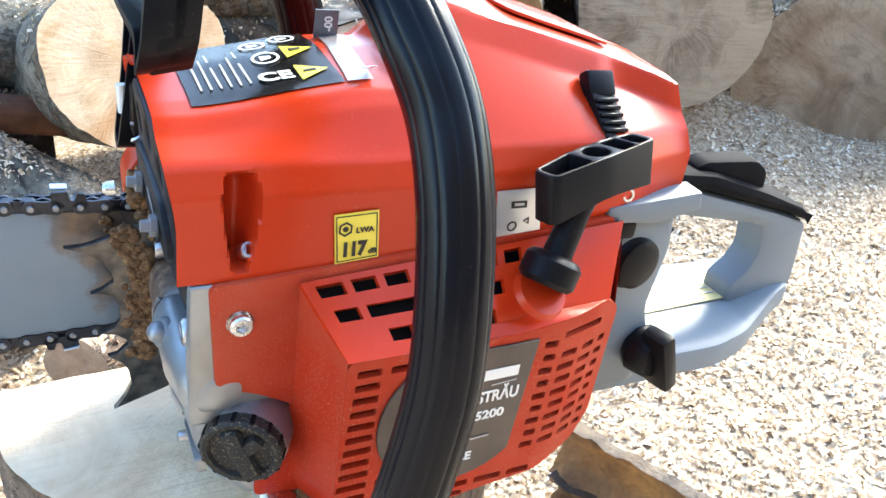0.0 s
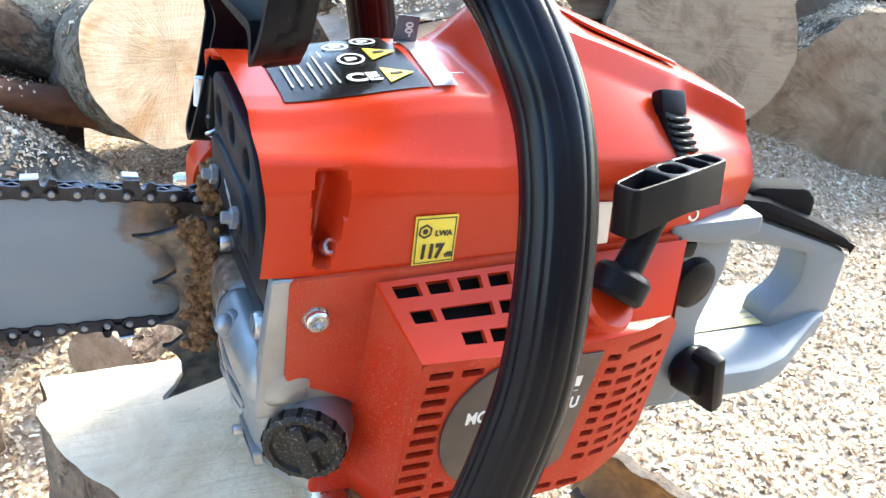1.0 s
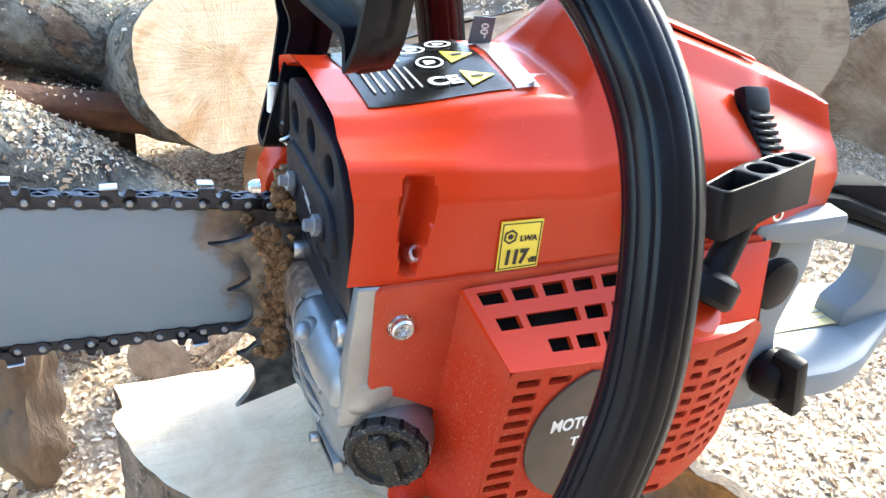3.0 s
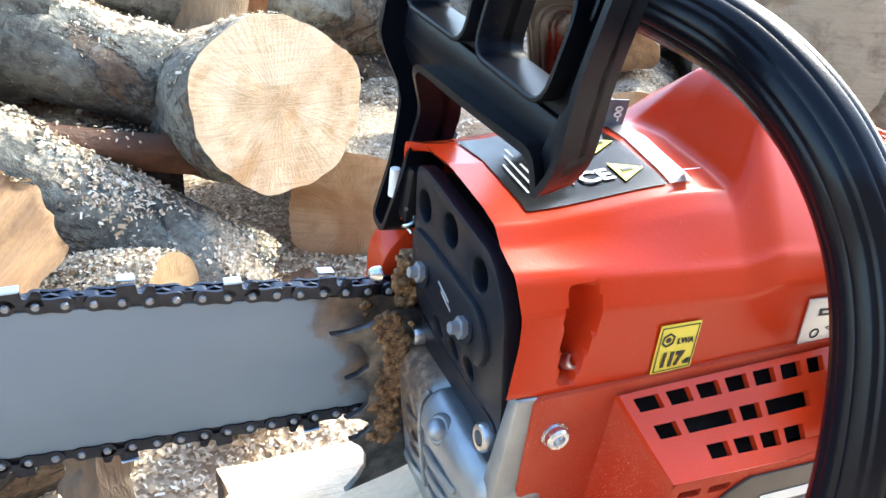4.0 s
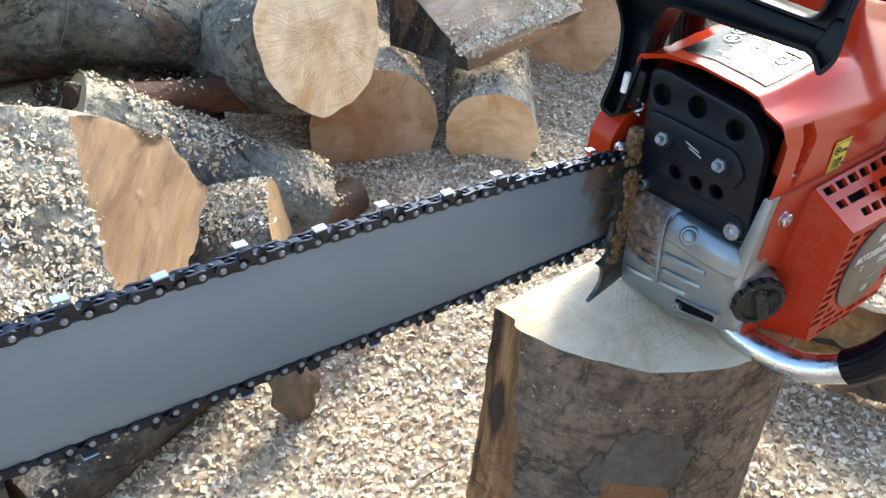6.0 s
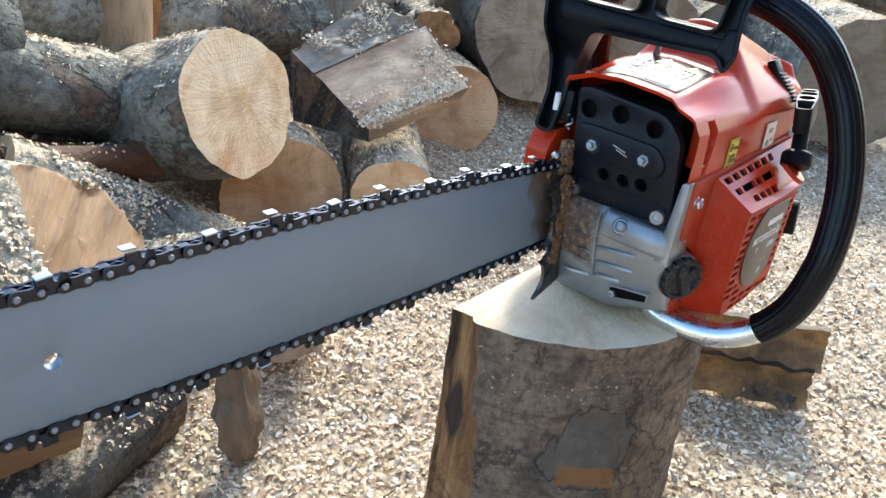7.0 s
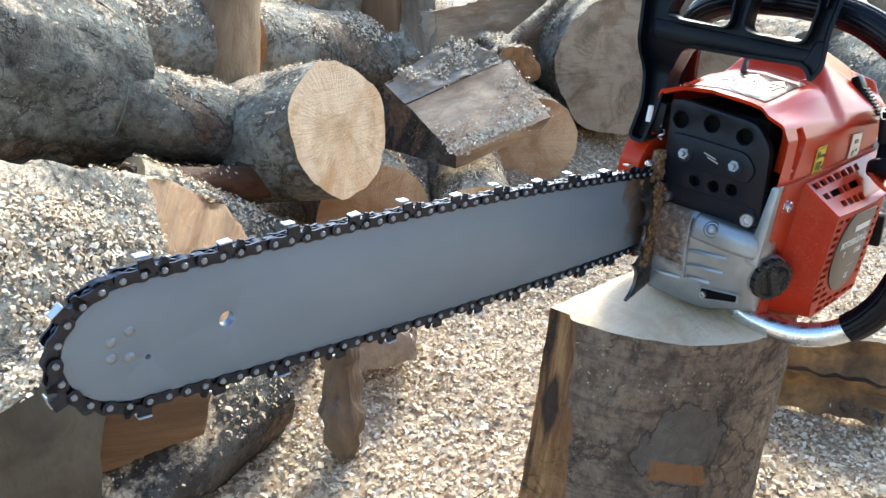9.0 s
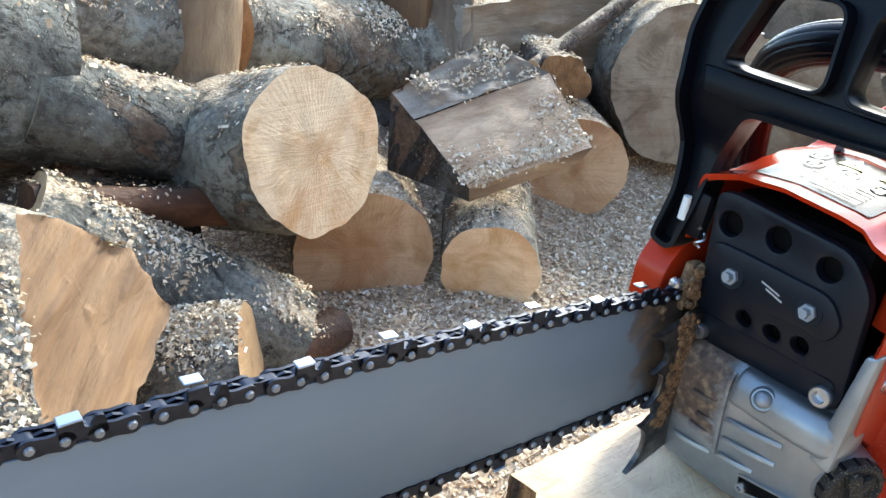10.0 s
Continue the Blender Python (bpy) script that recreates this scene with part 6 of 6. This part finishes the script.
# rear: trim, tank, primer, choke, handle
part("rear_trim", plate(rounded([(0.186, 0.0735), (0.236, 0.0780), (0.238, 0.0690), (0.215, 0.0640), (0.188, 0.0660)], 0.002, 3), [], xz(-0.088), 0.0110, 0.0015), GREY, saw)
tank = part("rear_tank", plate(rounded([(0.194, 0.0650), (0.2290, 0.0660), (0.2330, 0.0480), (0.2300, 0.0150), (0.2400, -0.010), (0.236, -0.032), (0.170, -0.036), (0.175, 0.030)], 0.005, 4), [], xz(-0.004), 0.0900, 0.003), GREY, saw, "grey plastic rear housing")
part("primer_bulb", lathe([(0, 0.004), (0.009, 0.0035), (0.0118, 0.002), (0.0125, -0.001), (0.0135, -0.002), (0.0135, -0.004), (0, -0.004)], facing((0.2130, -0.0960, 0.0420), (0.12, -1, 0.05)), 28), BLACK, tank, "round black primer button")
choke = part("choke_knob", lathe([(0, 0.012), (0.010, 0.011), (0.0120, 0.009), (0.0130, 0), (0.010, -0.004), (0, -0.004)], facing((0.2320, -0.0965, -0.0080), (0.2, -1, 0.1)), 10), BLACK, tank, "glossy black twist knob")
part("grip", shift(box(-0.0045, 0.0045, -0.0165, 0.0165, 0.004, 0.0190, 0.003), facing((0.2320, -0.0965, -0.0080), (0.2, -1, 0.1), 20)), BLACK, choke)
part("throttle_link", box(0.196, 0.206, -0.0970, -0.090, 0.056, 0.064, 0.002), BLACK, tank)
bolt("screw", (0.1955, -0.0935, 0.0775), (0, -1, 0.2), 0.0034, hood, CHROME)
def rear(u, v, w):
    return Vector((u, -0.0360 - w, v))


arm_line = rounded([(0.2220, 0.0600), (0.2660, 0.0545), (0.2836, 0.0527), (0.3552, 0.0336), (0.3747, 0.0271), (0.3800, 0.0020), (0.3825, -0.0150), (0.3770, -0.0280), (0.3560, -0.0390), (0.3330, -0.0380), (0.3300, -0.0120), (0.3405, -0.0020), (0.3440, 0.0080), (0.3390, 0.0275),
                    (0.2696, 0.0396), (0.2220, 0.0440)], 0.004, 4)
rear_handle = part("rear_handle", plate(arm_line, [], rear, 0.0200, 0.0045), GREY, saw, "grey plastic loop handle with a black rubber top")
rubber_line = rounded([(0.2300, 0.0590), (0.2660, 0.0552), (0.2836, 0.0534), (0.3552, 0.0343), (0.3740, 0.0280), (0.3770, 0.0290), (0.3740, 0.0330), (0.3660, 0.0385), (0.3335, 0.0500), (0.2900, 0.0630), (0.2300, 0.0690)], 0.003, 4)
part("rubber_top", plate(rubber_line, [], lambda u, v, w: Vector((u, -0.0345 - w, v)), 0.0230, 0.0050), SOFT_BLACK, rear_handle)
part("throttle_lock", plate(rounded([(0.2760, 0.0640), (0.2840, 0.0685), (0.3209, 0.0675), (0.3310, 0.0610), (0.3335, 0.0490), (0.3250, 0.0490)], 0.004, 4), [], lambda u, v, w: Vector((u, -0.0400 - w, v)), 0.0120, 0.003), SOFT_BLACK, rear_handle)
part("throttle_trigger", sweep(spline([(0.262, -0.046, 0.048), (0.266, -0.046, 0.034), (0.275, -0.046, 0.026)], 6), lambda s: rounded([(-0.005, -0.004), (0.005, -0.004), (0.005, 0.004), (-0.005, 0.004)], 0.002, 3)), BLACK, rear_handle)


def foot_rise(u):
    return 0.010 * smooth01((u - 0.325) / 0.05)


foot_line = rounded([(0.205, -0.0900), (0.2980, -0.0890), (0.3250, -0.0820), (0.3620, -0.0640), (0.3790, -0.0580), (0.3830, -0.0460), (0.3790, -0.0320), (0.3500, -0.0120), (0.205, -0.002)], 0.008, 5)
foot = part("foot_plate", plate(foot_line, [], lambda u, v, w: Vector((u, v, -0.038 + w + foot_rise(u))), 0.0145, 0.004), GREY, rear_handle)
part("warning_label", plate(rounded([(0.2620, -0.0170), (0.3380, -0.0180), (0.3520, -0.0440), (0.3430, -0.0530), (0.2620, -0.0545)], 0.002, 3), [], lambda u, v, w: Vector((u, v, -0.0233 + w + foot_rise(u))), 0.0006), PALE_YELLOW, foot, "pale yellow warning sticker")
for k in range(5):
    part("print_bar", plate([(0.2680 + 0.002 * k, -0.0235 - 0.0055 * k), (0.3320 + 0.002 * k, -0.0240 - 0.0055 * k), (0.3320 + 0.002 * k, -0.0252 - 0.0055 * k), (0.2680 + 0.002 * k, -0.0247 - 0.0055 * k)], [], lambda u, v, w: Vector((u, v, -0.0224 + w + foot_rise(u))), 0.0002), PRINT_GREY, foot)

# stickers on the hood
power_label = part("sound_sticker", plate([(0.0660, 0.0800), (0.0825, 0.0810), (0.0845, 0.0615), (0.0680, 0.0600)], [], lambda u, v, w: Vector((u, -0.0984 - w, v)), 0.0004), YELLOW, hood, "yellow sound-power sticker with black print")
words("lettering", "117", 0.0078, (0.0744, -0.0991, 0.0657), (1, 0, 0.04), (-0.06, 0, 1), INK, power_label, squeeze=0.8, heavy=0.055)
words("lettering", "dB", 0.0030, (0.0816, -0.0991, 0.0645), (1, 0, 0.04), (-0.06, 0, 1), INK, power_label)
words("lettering", "LWA", 0.0031, (0.0779, -0.0991, 0.0735), (1, 0, 0.04), (-0.06, 0, 1), INK, power_label)
hexagon = [(0.0706 + 0.0028 * math.cos(a), 0.0742 + 0.0030 * math.sin(a)) for a in np.linspace(0.5, 0.5 + 2 * math.pi, 6, endpoint=False)]
hexin = [(0.0706 + 0.0021 * math.cos(a), 0.0742 + 0.0022 * math.sin(a)) for a in np.linspace(0.5, 0.5 + 2 * math.pi, 6, endpoint=False)]
part("print_mark", plate(hexagon, [hexin], lambda u, v, w: Vector((u, -0.0989 - w, v)), 0.0002), INK, power_label)
part("print_mark", plate(circle(0.0706, 0.0742, 0.0011, 8), [], lambda u, v, w: Vector((u, -0.0989 - w, v)), 0.0002), INK, power_label)
edge = [(0.0666, 0.0793), (0.0820, 0.0802), (0.0838, 0.0621), (0.0685, 0.0607)]
inner = [(0.0670, 0.0789), (0.0816, 0.0798), (0.0834, 0.0625), (0.0689, 0.0611)]
part("print_line", plate(edge, [inner], lambda u, v, w: Vector((u, -0.0989 - w, v)), 0.0001), INK, power_label)
switch_plate = part("silver_plate", plate([(0.1300, 0.0850), (0.1490, 0.0855), (0.1535, 0.0655), (0.1335, 0.0645)], [], lambda u, v, w: Vector((u, -0.0984 - w, v)), 0.0006), WHITE_PLATE, hood, "pale metal plate with small symbols")
part("print_mark", plate([(0.137, 0.0805), (0.144, 0.0805), (0.1445, 0.0775), (0.1375, 0.0775)], [[(0.1385, 0.0797), (0.1430, 0.0797), (0.1433, 0.0783), (0.1388, 0.0783)]], lambda u, v, w: Vector((u, -0.0991 - w, v)), 0.0002), INK, switch_plate)
part("print_mark", plate(circle(0.1395, 0.0695, 0.0022, 14), [circle(0.1395, 0.0695, 0.0016, 14)], lambda u, v, w: Vector((u, -0.0991 - w, v)), 0.0002), INK, switch_plate)
part("print_mark", plate([(0.144, 0.0715), (0.1465, 0.0730), (0.147, 0.0700)], [[(0.1446, 0.0714), (0.1462, 0.0724), (0.1465, 0.0706)]], lambda u, v, w: Vector((u, -0.0991 - w, v)), 0.0002), INK, switch_plate)


def hood_top(x, y):
    pts = hood_section(x)
    for (y0, z0), (y1, z1) in zip(pts[5:-1], pts[6:]):
        if y0 <= y <= y1:
            return z0 + (z1 - z0) * (y - y0) / (y1 - y0)
    return pts[8][1]


def on_top(lift):
    return lambda u, v, w: Vector((u, v, hood_top(u, v) + lift + w))


def grid_label(name, x0, x1, y0, y1, mat, parent, lift=0.0006, label="", skew=0.0, n=14):
    bm = bmesh.new()
    rows = [[bm.verts.new(on_top(lift)(x0 + (x1 - x0) * i / n + skew * j / n, y0 + (y1 - y0) * j / n, 0)) for j in range(n + 1)] for i in range(n + 1)]
    for i in range(n):
        for j in range(n):
            bm.faces.new((rows[i][j], rows[i + 1][j], rows[i + 1][j + 1], rows[i][j + 1]))
    bmesh.ops.solidify(bm, geom=bm.faces[:], thickness=-0.0004)
    return part(name, bm, mat, parent, label)


top_label = grid_label("warning_label", 0.0235, 0.0765, -0.0690, -0.0120, LABEL_TOP, hood, label="glossy black warning label with white symbols")
for y in (-0.058, -0.0375):
    tri_line = [(0.0735, y), (0.0625, y + 0.0065), (0.0625, y - 0.0065)]
    part("warning_triangle", plate(tri_line, [], on_top(0.0011), 0.0002), YELLOW, top_label)
    part("print_mark", plate([(0.0690, y + 0.0008), (0.0645, y + 0.0008), (0.0645, y - 0.0008), (0.0690, y - 0.0008)], [], on_top(0.0014), 0.0002), INK, top_label)
for k, (x, y) in enumerate(((0.055, -0.041), (0.054, -0.024), (0.0665, -0.020))):
    part("print_mark", plate(circle(x, y, 0.0052, 20), [circle(x, y, 0.0042, 20)], on_top(0.0011), 0.0002), PRINT, top_label)
    part("print_mark", plate([(x - 0.002, y - 0.002), (x + 0.002, y - 0.001), (x + 0.002, y + 0.001), (x - 0.002, y + 0.002)], [], on_top(0.0011), 0.0002), PRINT, top_label)
for k in range(6):
    part("print_bar", plate([(0.028 + 0.0034 * k, -0.060), (0.0288 + 0.0034 * k, -0.060), (0.0288 + 0.0034 * k, -0.040 + 0.006 * (k % 3)), (0.028 + 0.0034 * k, -0.040 + 0.006 * (k % 3))], [], on_top(0.0011), 0.0002), PRINT_GREY, top_label)
words("lettering", "CE", 0.0105, on_top(0.0012)(0.0545, -0.0580, 0), (1, 0, 0.15), (0, 1, 0), PRINT, top_label)
strip = grid_label("folded_strip", 0.0775, 0.0870, -0.0690, -0.0180, WHITE_PLATE, hood, 0.0008, "peeling silver strip with a lifted end", 0.004)
part("lifted_corner", plate([(0.0780, -0.0690), (0.0880, -0.0690), (0.0875, -0.0630)], [], lambda u, v, w: Vector((u, v - w, hood_top(u, v) + 0.0015 + 0.7 * max(0, -0.0630 - v))), 0.0004), WHITE_PLATE, strip)
tab = part("paper_tab", plate([(0.0800, 0.0), (0.0900, 0.0), (0.0895, 0.0115), (0.0800, 0.0115)], [], lambda u, v, w: Vector((u, -0.019 - w - 0.1 * v, hood_top(0.085, -0.019) + v)), 0.0006), FILTER_TAB, hood, "small grey standing tab with pale print")
words("lettering", "-00", 0.0046, (0.0855, -0.0212, hood_top(0.085, -0.019) + 0.0060), (0, 0, 1), (-1, 0, 0), PRINT, tab)

for k, way in enumerate((((0.091, 0.184), (0.105, 0.190), (0.134, 0.208), (0.179, 0.215)), ((-0.106, 0.087), (-0.090, 0.095), (-0.076, 0.100), (-0.048, 0.098)))):
    twig = spline([(x, y, ground_height(x, y) + 0.0045) for x, y in way], 6)
    ob = thing("twig", Matrix.Identity(4), "thin brown twig lying on the chips", "twig", "twigs on the chips")
    part("stem", sweep(twig, lambda s: circle(0, 0, 0.0011 - 0.0005 * s, 7)), BARK_BROWN, ob)

# ---- wood chips: thousands of thin flakes, on the ground and on the logs ----
def flakes(name, places, normals, rng, label, size=(0.0030, 0.0076), tilt=0.45):
    n = len(places)
    long = rng.uniform(size[0], size[1], n) * rng.choice([0.7, 1.0, 1.4], n, p=[0.45, 0.42, 0.13])
    wide = long * rng.uniform(0.25, 0.65, n)
    nor = normals + rng.normal(0, tilt, (n, 3))
    nor /= np.linalg.norm(nor, axis=1)[:, None]
    t = rng.normal(0, 1, (n, 3))
    t -= nor * np.sum(t * nor, axis=1)[:, None]
    t /= np.linalg.norm(t, axis=1)[:, None]
    b = np.cross(nor, t)
    base = places + normals * (0.0012 + rng.uniform(0, 0.0015, n))[:, None]
    bend = nor * (rng.uniform(-0.2, 0.35, n) * long)[:, None]
    a, c = t * (long / 2)[:, None], b * (wide / 2)[:, None]
    skew = t * (rng.uniform(-0.25, 0.25, n) * wide)[:, None]
    corners = np.stack([base - a - c, base - c * 0.9 + bend + skew, base + a - c * 0.8, base + a * 0.9 + c, base + c + bend + skew, base - a * 0.95 + c * 0.9], axis=1).reshape(-1, 3)
    me = bpy.data.meshes.new(name)
    me.vertices.add(n * 6)
    me.vertices.foreach_set("co", corners.astype(np.float32).ravel())
    quads = np.array([[0, 1, 4, 5], [1, 2, 3, 4]])
    idx = (np.arange(n)[:, None, None] * 6 + quads[None]).reshape(-1)
    me.loops.add(n * 8)
    me.loops.foreach_set("vertex_index", idx.astype(np.int32))
    me.polygons.add(n * 2)
    me.polygons.foreach_set("loop_start", np.arange(0, n * 8, 4, dtype=np.int32))
    me.update(calc_edges=True)
    me.materials.append(CHIPS)
    return tagged(new(name, me), label, "wood chips", kind="stuff")


rng = np.random.default_rng(7)
N = 150000
px = rng.uniform(-0.72, 1.35, N)
py = rng.uniform(-0.30, 0.85, N) 
near = rng.uniform(0, 1, N) < np.clip(1.25 - 0.75 * np.hypot(px - 0.1, py - 0.1), 0.25, 1)
px, py = px[near], py[near]
ground_places = np.array([(x, y, ground_height(x, y)) for x, y in zip(px, py)])
ground_normals = np.tile(np.array([0.0, -0.1, 1.0]), (len(ground_places), 1))
flakes("ground_chips", ground_places, ground_normals, rng, "pale wood chips and sawdust strewn over the ground")
log_places, log_normals = [], []
for p, nrm, weight in CHIP_SPOTS:
    patch = noise.noise(p * 16) + 0.5 * noise.noise(p * 45)
    expected = weight * 95000 * max(0.0, nrm.z - 0.25) * max(0.0, 0.40 + 1.9 * patch)
    for _ in range(int(expected + rng.uniform())):
        jitter = rng.normal(0, 0.004, 3)
        q = Vector(jitter)
        q -= nrm * q.dot(nrm)
        log_places.append(p + q)
        log_normals.append(nrm)
flakes("log_chips", np.array(log_places), np.array(log_normals), rng, "pale chips scattered over the logs", (0.0016, 0.0058), 0.35)
